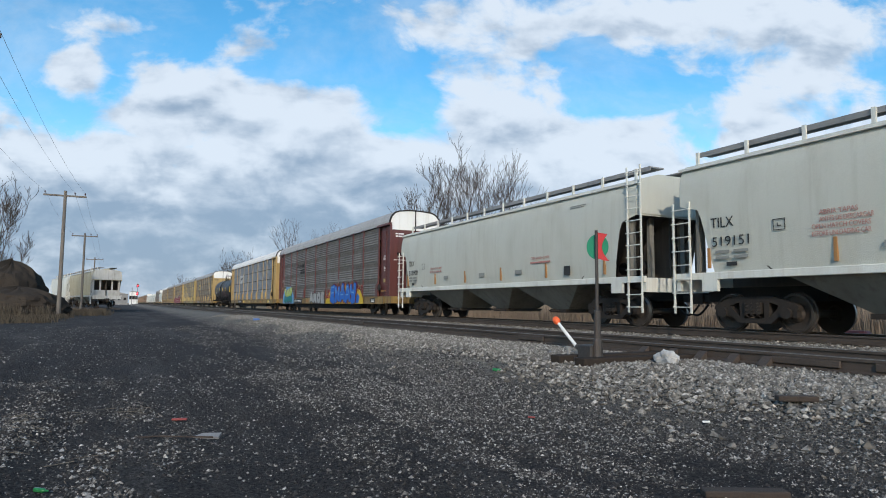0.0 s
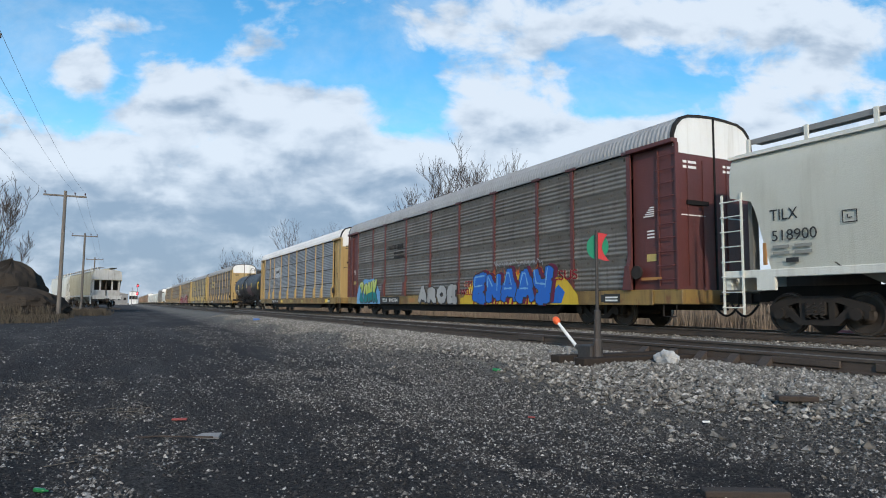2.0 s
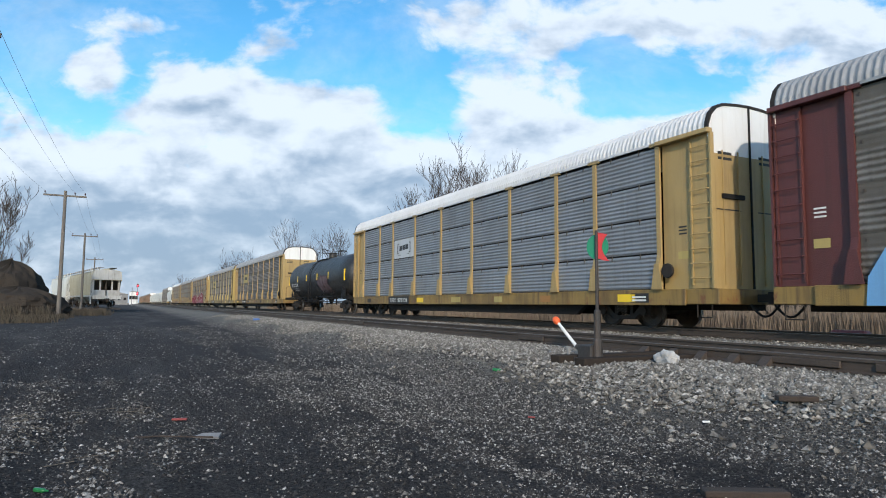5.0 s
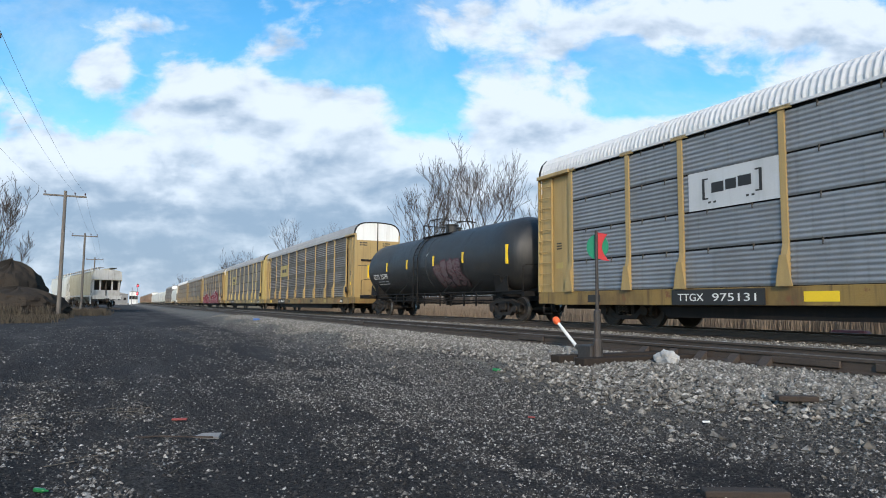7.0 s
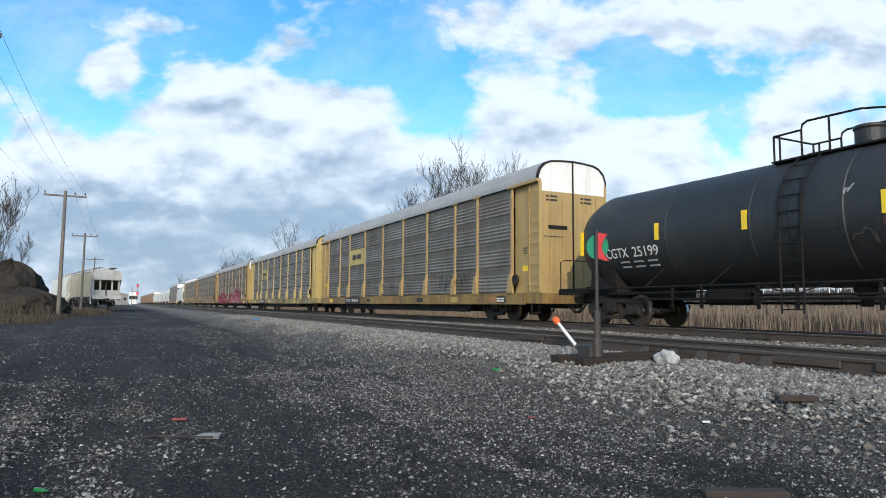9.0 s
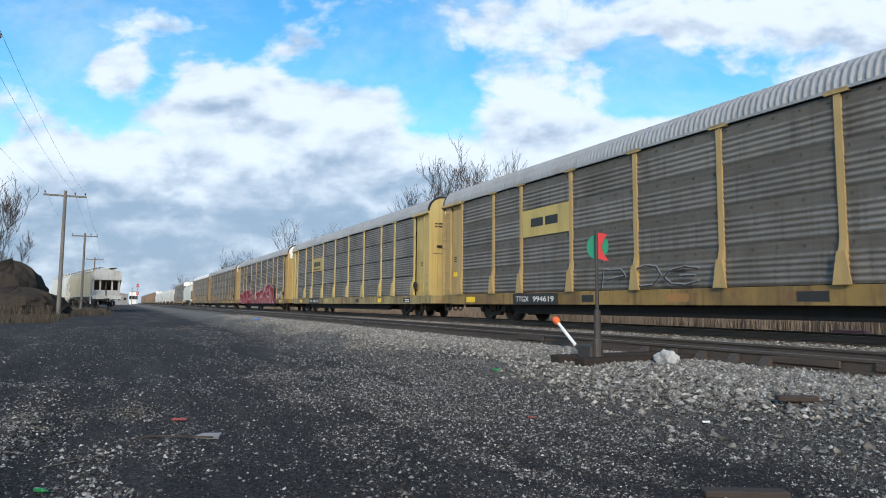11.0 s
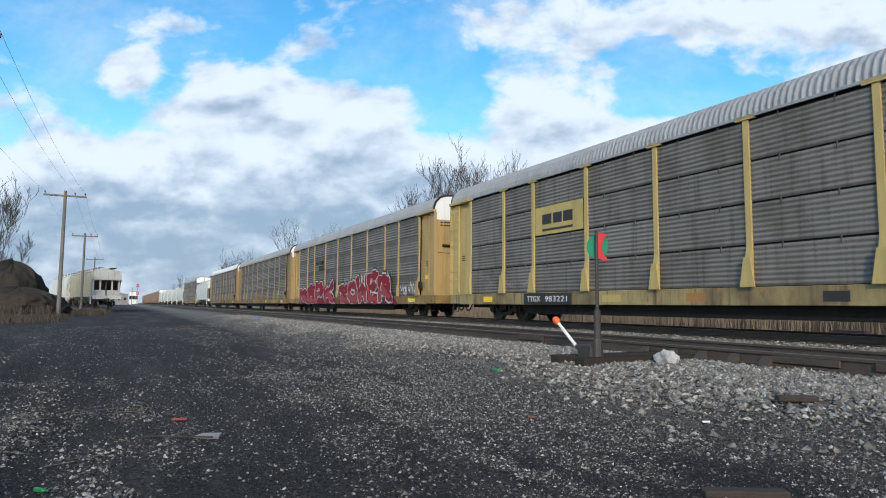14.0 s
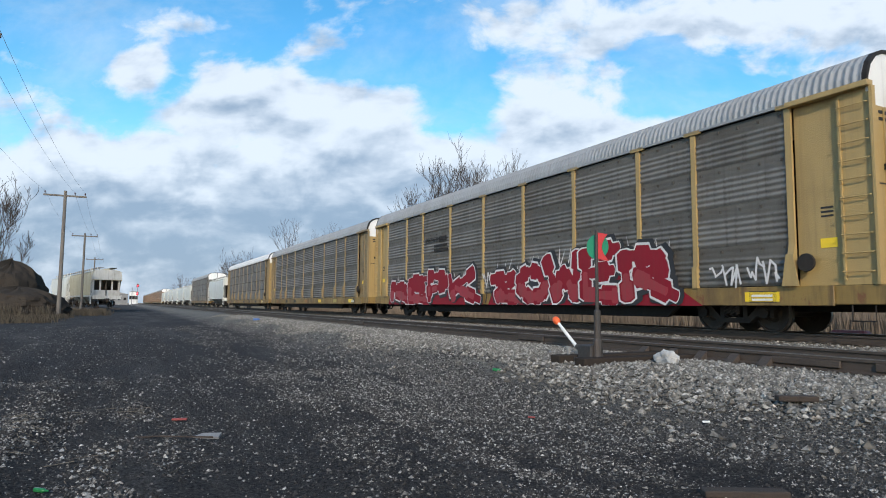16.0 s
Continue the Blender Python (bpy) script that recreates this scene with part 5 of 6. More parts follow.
def paint_lines(car, name, lines, width, mat, y, curved=False):
    """Sprayed lines of even width."""
    bm = bmesh.new()
    for line in lines:
        for (a, b), (c, d) in zip(line, line[1:]):
            n = 4 if curved else 1
            for k in range(n):
                p, q = (a + (c - a) * k / n, b + (d - b) * k / n), (a + (c - a) * (k + 1) / n, b + (d - b) * (k + 1) / n)
                l = math.hypot(q[0] - p[0], q[1] - p[1]) or 1
                ex, ez = (q[0] - p[0]) / l * width * 0.3, (q[1] - p[1]) / l * width * 0.3
                nx, nz = -(q[1] - p[1]) / l * width / 2, (q[0] - p[0]) / l * width / 2
                quad = [(p[0] - ex + nx, p[1] - ez + nz), (q[0] + ex + nx, q[1] + ez + nz), (q[0] + ex - nx, q[1] + ez - nz), (p[0] - ex - nx, p[1] - ez - nz)]
                bm.faces.new([bm.verts.new((g, (on_tank(h) if curved else 0) + y, h)) for g, h in quad])
    return tagged(part(name, bm, mat, car), kind="stuff")


FORMS = {
    "A": [[(0, 0), (0.42, 1), (0.62, 1), (1, 0)], [(0.2, 0.35), (0.8, 0.35)]],
    "C": [[(1, 0.85), (0.6, 1), (0.15, 0.8), (0, 0.45), (0.2, 0.1), (0.65, 0), (1, 0.2)], [(0.45, 0.5), (0.9, 0.5)]],
    "D": [[(0, 0), (0.1, 1), (0.6, 0.95), (0.95, 0.6), (0.8, 0.15), (0.45, 0), (0, 0)]],
    "E": [[(1, 1), (0.1, 0.95), (0, 0.05), (1, 0)], [(0.05, 0.5), (0.8, 0.55)]],
    "K": [[(0, 1.05), (0.08, 0)], [(0.95, 1.1), (0.2, 0.5), (1.1, -0.05)]],
    "N": [[(0, 0), (0.05, 1), (0.85, 0.05), (0.9, 1.05)]],
    "O": [[(0.5, 1), (0.1, 0.8), (0, 0.4), (0.3, 0), (0.75, 0.05), (1, 0.5), (0.85, 0.9), (0.5, 1)]],
    "R": [[(0, 0), (0.08, 1), (0.75, 0.95), (0.9, 0.65), (0.3, 0.45), (1.05, -0.02)]],
    "P": [[(0, -0.05), (0.08, 1), (0.75, 0.95), (0.9, 0.6), (0.2, 0.42)]],
    "S": [[(1, 0.9), (0.4, 1), (0.1, 0.72), (0.85, 0.4), (0.75, 0.08), (0, 0.02)]],
    "W": [[(0, 1.05), (0.2, 0), (0.48, 0.75), (0.75, 0), (1, 1.1)]],
    "Y": [[(0, 1), (0.15, 0.5), (0.8, 0.45), (0.95, 1.05)], [(0.8, 0.45), (0.7, 0.0), (0.1, 0.02)]],
    "Z": [[(0, 0.95), (0.95, 1), (0.1, 0.05), (1.1, 0)]],
}


def bulb_letters(car, forms, x0, x1, z0, tops, width, layers, label, y=None, curved=False, lean=0.0, gap=0.06, rough=0.22):
    """A row of fat sprayed letter forms, laid on in coats: (colour, extra width, shift x, shift z, lowest and highest share of the height)."""
    n = len(forms)
    step = (x1 - x0) / n
    base = (0.0 if curved else SIDE - 0.003) if y is None else y
    for c, (mat, extra, sx, sz, lo, hi) in enumerate(layers):
        lines = []
        for k, f in enumerate(forms):
            h = tops[k % len(tops)] - z0 - width
            w = step * (1 - gap) - width
            for stroke in FORMS[f]:
                pts = []
                for (a, b), (d, e) in zip(stroke, stroke[1:]):
                    pts += [(a + (d - a) * q / 4, b + (e - b) * q / 4) for q in range(4)]
                pts.append(stroke[-1])
                run_ = []
                for a, b in pts:
                    if lo - 1e-6 <= b <= hi + 1e-6:
                        run_.append((x0 + step * k + width / 2 + a * w + lean * b + sx, max(z0 - 0.02, z0 + width / 2 + b * h + sz)))
                    else:
                        if len(run_) > 1:
                            lines.append((k, run_))
                        run_ = []
                if len(run_) > 1:
                    lines.append((k, run_))
        bm = bmesh.new()
        i = 0
        k_of = [2.4 * q for q in range(len(lines))]
        for i_line, (k, line) in enumerate(lines):
            for j, ((a, b), (d, e)) in enumerate(zip(line, line[1:])):
                l = math.hypot(d - a, e - b) or 1
                wd = (width + extra) * (1 + rough * math.sin(2.1 * j + 1.7 * k_of[i_line]))
                ex, ez = (d - a) / l * wd * 0.30, (e - b) / l * wd * 0.30
                nx, nz = -(e - b) / l * wd / 2, (d - a) / l * wd / 2
                ring = [(a - ex * 0.5 + nx, b - ez * 0.5 + nz), (d + ex * 0.5 + nx, e + ez * 0.5 + nz), (d + ex + nx * 0.4, e + ez + nz * 0.4), (d + ex - nx * 0.4, e + ez - nz * 0.4),
                        (d + ex * 0.5 - nx, e + ez * 0.5 - nz), (a - ex * 0.5 - nx, b - ez * 0.5 - nz), (a - ex - nx * 0.4, b - ez - nz * 0.4), (a - ex + nx * 0.4, b - ez + nz * 0.4)]
                depth = base - 0.0013 * c - 0.0068 * k - 0.00001 * (i % 100)
                bm.faces.new([bm.verts.new((g, (on_tank(q) if curved else 0) + depth, max(q, z0 - 0.06))) for g, q in ring])
                i += 1
        name = ("graffiti_shade", "graffiti_outline", "graffiti_letters", "graffiti_fade", "graffiti_highlight")[min(c, 4)]
        tagged(part(name, bm, mat, car, label if name == "graffiti_letters" else ""), kind="stuff")


def spikes(car, seed, x0, x1, z_of, mat, count, tall, y):
    """Thin sprayed flicks that stand up from the letters."""
    rng = random.Random(seed)
    bm = bmesh.new()
    for k in range(count):
        x = x0 + (x1 - x0) * (k + rng.random()) / count
        z, w, h = z_of(x), rng.uniform(0.03, 0.07), rng.uniform(0.5, 1.0) * tall
        lean = rng.uniform(-0.6, 0.6) * h
        bm.faces.new([bm.verts.new(q) for q in ((x - w, y - 0.00005 * k, z), (x + w, y - 0.00005 * k, z), (x + lean, y - 0.00005 * k, z + h))])
    tagged(part("graffiti_flicks", bm, mat, car), kind="stuff")


def tag(car, seed, x0, x1, z0, z1, mat, curved=False, w=0.02):
    """A thin looping scrawl."""
    rng = random.Random(seed)
    n = max(8, int((x1 - x0) / 0.055))
    line = [(x0 + (x1 - x0) * i / n + rng.uniform(-0.07, 0.07), z0 + (z1 - z0) * (rng.random() if i % 2 else 1 - 0.6 * rng.random())) for i in range(n)]
    paint_lines(car, "scrawl", [line], w, mat, 0.0 if curved else SIDE - 0.004, curved)


spray_red = material("red_spray_paint", (0.235, 0.012, 0.024), amount=0.12, bump=0, rough=0.7, sheen=0.2)
spray_white = material("white_spray_paint", (0.66, 0.64, 0.63), amount=0.12, bump=0, rough=0.7, sheen=0.2)
spray_crimson = material("crimson_spray_paint", (0.30, 0.02, 0.03), amount=0.3, bump=0, rough=0.55)
spray_cream = material("cream_spray_paint", (0.62, 0.60, 0.42), amount=0.12, bump=0, rough=0.7, sheen=0.2)
spray_plum = material("plum_spray_paint", (0.13, 0.02, 0.05), amount=0.12, bump=0, rough=0.7, sheen=0.2)
spray_silver = material("bright_silver_spray_paint", (0.36, 0.365, 0.36), amount=0.3, bump=0, rough=0.5)
spray_blue = material("blue_spray_paint", (0.022, 0.13, 0.50), amount=0.12, bump=0, rough=0.7, sheen=0.2)
spray_sky = material("light_blue_spray_paint", (0.16, 0.36, 0.62), amount=0.12, bump=0, rough=0.7, sheen=0.2)
spray_orange = material("orange_spray_paint", (0.55, 0.13, 0.03), amount=0.12, bump=0, rough=0.7, sheen=0.2)
spray_yellow = material("yellow_spray_paint", (0.55, 0.38, 0.04), amount=0.12, bump=0, rough=0.7, sheen=0.2)
spray_teal = material("teal_spray_paint", (0.02, 0.20, 0.21), amount=0.12, bump=0, rough=0.7, sheen=0.2)
spray_lime = material("lime_spray_paint", (0.42, 0.52, 0.12), amount=0.12, bump=0, rough=0.7, sheen=0.2)
spray_grey = material("silver_spray_paint", (0.30, 0.30, 0.31), amount=0.3, bump=0, rough=0.5)
spray_black = material("black_spray_paint", (0.018, 0.017, 0.02), amount=0.2, bump=0, rough=0.6)
spray_pink = material("dusty_pink_spray_paint", (0.135, 0.098, 0.105), amount=0.3, bump=0, rough=0.6)
spray_wine = material("wine_red_spray_paint", (0.10, 0.025, 0.035), amount=0.3, bump=0, rough=0.6)
panel_white = material("white_logo_panel", (0.50, 0.52, 0.54), (0.3, 0.3, 0.3), 0.3, bump=0)
panel_yellow = material("yellow_logo_panel", (0.46, 0.36, 0.12), (0.22, 0.17, 0.08), 0.35, bump=0)

faded_ink = material("faded_stencil_paint", (0.24, 0.245, 0.225), amount=0.3, streak=False, bump=0)
# hopper cars: reporting marks, notices and reflectors
for car, number, shift in ((H1, "519151", 0.0), (H2, "518900", 0.08)):
    lettering("reporting_mark", "TILX", 0.36, mark_black, car, -7.62 + shift, -1.612, 2.53, 0.66)
    lettering("car_number", number, 0.34, mark_black, car, -7.60 + shift, -1.612, 2.07, 1.04)
    rows = [(-7.5 + 0.52 * i, -7.1 + 0.52 * i, z, z + 0.07, -1.604) for i in range(2) for z in (1.90, 1.76)]
    bars(rows, faded_ink, car)
    bars([(-7.2, -6.9, 1.58, 1.68, -1.588)], mark_black, car, "painted_panel")
    frame_ = [(-5.92, -5.90, 2.31, 2.57, -1.612), (-5.64, -5.62, 2.31, 2.57, -1.612), (-5.90, -5.64, 2.31, 2.33, -1.612), (-5.90, -5.64, 2.55, 2.57, -1.612), (-5.82, -5.72, 2.40, 2.42, -1.612), (-5.82, -5.80, 2.42, 2.48, -1.612)]
    bars(frame_, mark_black, car, "stencil_box")
    for i, words in enumerate(("OPEN HATCH COVERS", "BEFORE UNLOADING CAR")):
        lettering("notice", words, 0.15, mark_red, car, -5.02, -1.612, 2.24 - 0.15 * i, 1.2)
    if car is H1:
        for i, words in enumerate(("ABRIR TAPAS", "ANTES DE DESCARGAR")):
            lettering("notice", words, 0.15, mark_red, car, -4.85 + 0.0 * i, -1.612, 2.54 - 0.15 * i, 0.8 + 0.3 * i)
    lettering("notice", "OPEN HATCH COVERS", 0.13, mark_red, car, 3.35, -1.612, 2.22, 1.1)
    bars([(3.3, 4.5, 2.08, 2.14, -1.606)], mark_red, car, "painted_notice")
    bars([(5.6, 6.4, 3.80, 3.83, -1.59), (5.6, 6.3, 3.74, 3.77, -1.59)], faded_ink, car, "faded_notice")
    bars([(5.25, 5.58, 1.60, 1.90, -1.60)], mark_black, car, "black_panel")
    for x in (-7.72, -4.55, -1.65, 1.25, 4.2, 7.2):
        part("reflector", boxes((x - 0.035, x + 0.035, -1.595, -1.54, 1.55, 2.05)), old_orange, car, "faded orange reflector strip")
    bars([(k, k + 0.45, 1.75, 1.9, -1.60) for k in (-3.6, -0.4, 2.3)], faded_ink, car, "small_stencil")

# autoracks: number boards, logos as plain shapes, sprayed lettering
for car, words, x in ((A1, "TTGX  991764", -7.75), (A2, "TTGX  975131", -7.66), (A3, "TTGX  994619", -7.8), (A4, "TTGX  983221", -7.85)):
    plate(car, "number_board", x, x + 2.75, 0.64, 1.03, mark_black)
    mark, number = words.split()
    lettering("reporting_mark", mark, 0.27, mark_white, car, x + 0.2, SIDE - 0.008, 0.74, 0.82)
    lettering("car_number", number, 0.27, mark_white, car, x + 1.28, SIDE - 0.008, 0.74, 1.22)


def logo(car, x0, x1, z0, z1, ground, ink, kind):
    if ground:
        plate(car, "logo_panel", x0, x1, z0, z1, ground, y=-HALF + 0.045)
    w, h, y = x1 - x0, z1 - z0, -HALF + 0.038
    rows = []
    if kind == "brackets":
        for a, b in ((0.17, 0.20), (0.80, 0.83)):
            rows.append((a, b, 0.25, 0.80))
        rows += [(0.17, 0.24, 0.25, 0.29), (0.17, 0.24, 0.76, 0.80), (0.76, 0.83, 0.25, 0.29), (0.76, 0.83, 0.76, 0.80)]
        rows += [(0.28, 0.42, 0.40, 0.66), (0.44, 0.56, 0.42, 0.68), (0.58, 0.72, 0.44, 0.70), (0.24, 0.27, 0.14, 0.19), (0.30, 0.33, 0.14, 0.19), (0.66, 0.69, 0.16, 0.21), (0.72, 0.75, 0.16, 0.21)]
    elif kind == "blocks":
        rows = [(0.16, 0.36, 0.36, 0.72), (0.40, 0.58, 0.36, 0.72), (0.61, 0.80, 0.36, 0.72), (0.16, 0.80, 0.12, 0.20)]
    elif kind == "wave":
        rows = [(0.20, 0.47, 0.35, 0.66), (0.52, 0.78, 0.35, 0.66)]
    elif kind == "stripes":
        rows = [(0.0, 0.62, 0.70 + 0.07 * i, 0.735 + 0.07 * i) for i in range(4)] + [(0.62, 0.95, 0.66, 0.95), (0.40, 0.97, 0.36, 0.50), (0.40, 1.02, 0.12, 0.26)]
    for a, b, c, d in rows:
        part("logo_mark", boxes((x0 + a * w, x0 + b * w, y - 0.005, y, z0 + c * h, z0 + d * h)), ink, car)


logo(A2, -7.08, -4.50, 3.04, 4.02, panel_white, mark_black, "brackets")
logo(A4, -7.20, -4.56, 3.06, 4.04, panel_yellow, mark_black, "blocks")
logo(A3, -7.25, -4.52, 3.06, 4.04, panel_yellow, mark_black, "wave")
logo(A1, -6.95, -4.62, 2.98, 3.85, None, brake_dust, "stripes")
logo(A5, -6.95, -4.62, 3.0, 3.8, None, brake_dust, "stripes")
paint_shape(A1, "graffiti_cloud", [(-11.8, 0.64), (-11.75, 1.2), (-11.4, 1.75), (-10.9, 1.9), (-10.4, 2.12), (-9.6, 2.05), (-8.9, 2.1), (-8.5, 1.85), (-8.3, 1.5), (-7.85, 1.3), (-7.8, 0.64)], spray_sky, SIDE - 0.001)
bulb_letters(A1, "ZONK", -11.3, -8.2, 0.72, [1.95, 1.85, 1.95, 2.0], 0.26,
             [(spray_black, 0.12, 0.05, -0.06, -9, 9), (spray_black, 0.06, 0, 0, -9, 9), (spray_teal, 0, 0, 0, -9, 9), (spray_lime, 0, 0, 0, 0.5, 9), (spray_cream, -0.21, -0.04, 0.05, 0.55, 9)], "teal and lime sprayed lettering")
bulb_letters(A1, "AROE", -2.6, 1.6, 0.66, [1.5, 1.42, 1.48], 0.27,
             [(spray_black, 0.10, 0.05, -0.04, -9, 9), (spray_black, 0.06, 0, 0, -9, 9), (spray_silver, 0, 0, 0, -9, 9)], "silver sprayed block lettering")
paint_shape(A1, "graffiti_ground", [(1.75, 0.64), (1.8, 0.9), (2.4, 0.95), (2.7, 1.5), (3.2, 1.85), (3.8, 1.7), (4.6, 1.75), (5.4, 1.7), (6.0, 1.85), (6.8, 1.7), (7.4, 1.9), (8.2, 1.6), (9.1, 1.5), (9.7, 0.95), (9.75, 0.64)], spray_yellow, SIDE - 0.001)
bulb_letters(A1, "ENAAY", 2.9, 8.35, 0.66, [1.88, 1.84, 1.92, 1.86, 1.94], 0.36, rough=0.3, gap=-0.10, layers=
             [(spray_plum, 0.10, 0.17, 0.03, -9, 9), (spray_black, 0.09, 0, 0, -9, 9), (spray_blue, 0, 0, 0, -9, 9), (spray_sky, -0.30, -0.10, 0.08, 0.3, 9)], label="blue sprayed lettering with black outlines")
for pts in ([(7.9, 0.68), (8.0, 1.05), (8.5, 1.12), (8.7, 1.3), (9.05, 1.05), (8.85, 0.68)],):
    paint_shape(A1, "graffiti_arrow", pts, spray_blue, SIDE - 0.0026)
spikes(A1, 81, 3.0, 8.0, lambda x: 1.72, spray_orange, 26, 0.36, SIDE - 0.002)
for words, x, z, size, wd in (("GET", 2.15, 1.36, 0.36, 0.72), ("WELL", 1.85, 1.02, 0.36, 1.02), ("JESUS", 8.25, 1.45, 0.46, 1.5)):
    for k, (mat, fat) in enumerate(((spray_cream, 0.035), (spray_red, 0.018))):
        ob = lettering("graffiti_words", words, size, mat, A1, x, SIDE - 0.006 - 0.006 * k, z, wd)
        me_ = ob.data
        # fatten the strokes
        me_.update()
        nrm = [v.normal.copy() for v in me_.vertices]
        for v, q in zip(me_.vertices, nrm):
            v.co.x += q.x * fat
            v.co.y += q.y * fat
tag(A1, 71, 4.6, 7.9, 1.95, 2.3, spray_grey, w=0.035)
bars([(12.5 + 0.06 * i, 12.9, 3.1 + 0.06 * i, 3.13 + 0.06 * i, SIDE + 0.15) for i in range(5)], mark_white, A1, "stencil")
spikes(A1, 82, 2.9, 8.2, lambda x: 0.64, spray_red, 22, 1.0, SIDE - 0.0022)
plate(A1, "reflector", 12.45, 13.2, 1.32, 1.40, old_orange, y=-HALF + 0.05)

paint_shape(A5, "graffiti_ground", [(-11.5, 0.62), (-11.2, 1.3), (-9.0, 1.7), (-6.5, 1.5), (-4.0, 1.6), (-1.6, 1.2), (-1.3, 0.62)], spray_red, SIDE - 0.0015)
paint_shape(A5, "graffiti_ground", [(-0.9, 0.62), (-0.4, 1.3), (2.0, 1.5), (4.0, 1.9), (6.5, 2.0), (8.0, 1.6), (9.2, 0.62)], spray_red, SIDE - 0.0015)
RED_COATS = [(spray_black, 0.26, 0.10, -0.02, -9, 9), (spray_white, 0.10, 0, 0, -9, 9), (spray_red, 0, 0, 0, -9, 9), (spray_crimson, -0.10, 0, 0, 0.0, 0.5)]
bulb_letters(A5, "REPK", -11.2, -1.9, 0.66, [1.75, 2.05, 2.15, 2.05], 0.42, RED_COATS, "dark red sprayed lettering with white outlines", gap=-0.14, rough=0.45, lean=-0.2)
bulb_letters(A5, "ZOWER", -0.6, 8.6, 0.68, [1.85, 2.05, 2.3, 2.5, 2.25], 0.42, RED_COATS, "dark red sprayed lettering with white outlines", gap=-0.16, rough=0.45, lean=-0.25)
spikes(A5, 91, -11.0, -1.8, lambda x: 1.68, spray_white, 22, 0.55, SIDE - 0.0026)
spikes(A5, 92, -0.4, 8.6, lambda x: 1.65 + 0.05 * min(x + 1, 6), spray_white, 26, 0.75, SIDE - 0.0026)
spikes(A5, 93, -2.0, 0.0, lambda x: 0.7, spray_black, 8, 1.2, SIDE - 0.0012)
paint_shape(A5, "graffiti_wedge", [(7.9, 0.62), (7.6, 1.5), (8.4, 1.35), (9.6, 0.62)], spray_red, SIDE - 0.002)
tag(A5, 31, -1.3, -0.3, 1.2, 1.9, spray_white, w=0.05)
tag(A5, 32, 9.9, 10.8, 1.05, 1.6, spray_white, w=0.05)
tag(A5, 33, 10.9, 11.8, 1.1, 1.75, spray_white, w=0.05)
tag(A4, 41, 5.5, 7.6, 1.2, 1.8, spray_black, w=0.025)
bulb_letters(A3, "POC", -2.9, 0.9, 1.12, [1.7, 1.75, 1.65], 0.05, [(spray_grey, 0.0, 0.03, 0.02, -9, 9), (mark_black, -0.01, 0, 0, -9, 9)], "thin black and grey sprayed outlines")
tag(A3, 42, 6.0, 8.6, 1.2, 2.0, spray_black, w=0.03)

tag(A4, 46, -10.9, -10.2, 1.5, 1.75, spray_grey, w=0.02)
for x in (-10.6, -9.0, -7.9):
    tag(A4, int(60 - 3 * x), x, x + 0.55, 1.2, 1.5, spray_grey, w=0.022)
# small plates on every near autorack: sill patches, placards and stencils
for n, car in enumerate((A1, A2, A3, A4, A5, A6, A7)):
    rng = random.Random(100 + n)
    for k in range(7):
        x = -11.2 + 3.6 * k + rng.uniform(-0.4, 0.4)
        if -8.2 < x < -4.4 and car in (A1, A2, A3, A4):
            continue
        plate(car, "sill_patch", x, x + rng.uniform(0.5, 0.9), 0.72, 0.94, rng.choice((old_orange, reflector, mark_black, panel_yellow, mark_black)), y=SIDE + 0.046)
    for s in (-1, 1):
        x = s * 12.75
        plate(car, "placard", x - 0.18, x + 0.18, 1.85, 2.05, reflector if car in (A3, A5, A6) else panel_yellow, y=-HALF + 0.155)
        bars([(x - 0.15, x + 0.12, 2.5 + 0.09 * i, 2.54 + 0.09 * i, -HALF + 0.155) for i in range(3)], mark_black if car is not A1 else mark_white, car, "stencil")
    plate(car, "stencil_panel", 10.9, 11.6, 0.70, 0.96, mark_black, y=SIDE + 0.046)
    bars([(10.97, 11.5, 0.74 + 0.09 * i, 0.79 + 0.09 * i, SIDE + 0.038) for i in range(2)], mark_white, car, "stencil")
    # hand brake on the near end
    part("hand_brake", lathe([(-0.04, 0.0), (-0.04, 0.19), (0.0, 0.20), (0.03, 0.19), (0.03, 0.0)], "y", 16), brake_dust, car, "dark hand brake wheel", pose(12.35, -HALF - 0.02, 1.55))
    # writing on the end doors, too small to read
    for y in (-1.2, 0.35):
        part("stencil", boxes(*[(13.722, 13.728, y, y + 0.5, 4.35 + 0.14 * i, 4.42 + 0.14 * i) for i in range(2)], (13.722, 13.728, y - 0.1, y + 0.8, 3.05, 3.08)), mark_black if car is not A1 else mark_white, car)

# tank car
for name, words, x, wd in (("reporting_mark", "CGTX", -6.62, 0.92), ("car_number", "25199", -5.50, 0.98)):
    lettering(name, words, 0.42, mark_white, T1, x, on_tank(2.02) - 0.012, 2.02, wd).matrix_basis = pose(x, on_tank(2.02) - 0.012, 2.02, 90 + 18)
for i, z in enumerate((1.86, 1.72)):
    part("stencil", boxes(*[(-6.1 + 0.55 * k, -5.75 + 0.55 * k, on_tank(z) - 0.02, on_tank(z) + 0.05, z, z + 0.05) for k in range(3)]), walkway_grey, T1)
bulb_letters(T1, "YESK", 1.55, 4.3, 1.45, [2.5, 2.58, 2.62, 2.6], 0.33, [(spray_black, 0.16, 0.05, -0.03, -9, 9), (spray_wine, 0.10, 0, 0, -9, 9), (spray_pink, 0, 0, 0, -9, 9)], "dusty pink sprayed lettering", curved=True, lean=-0.15, gap=0.0)
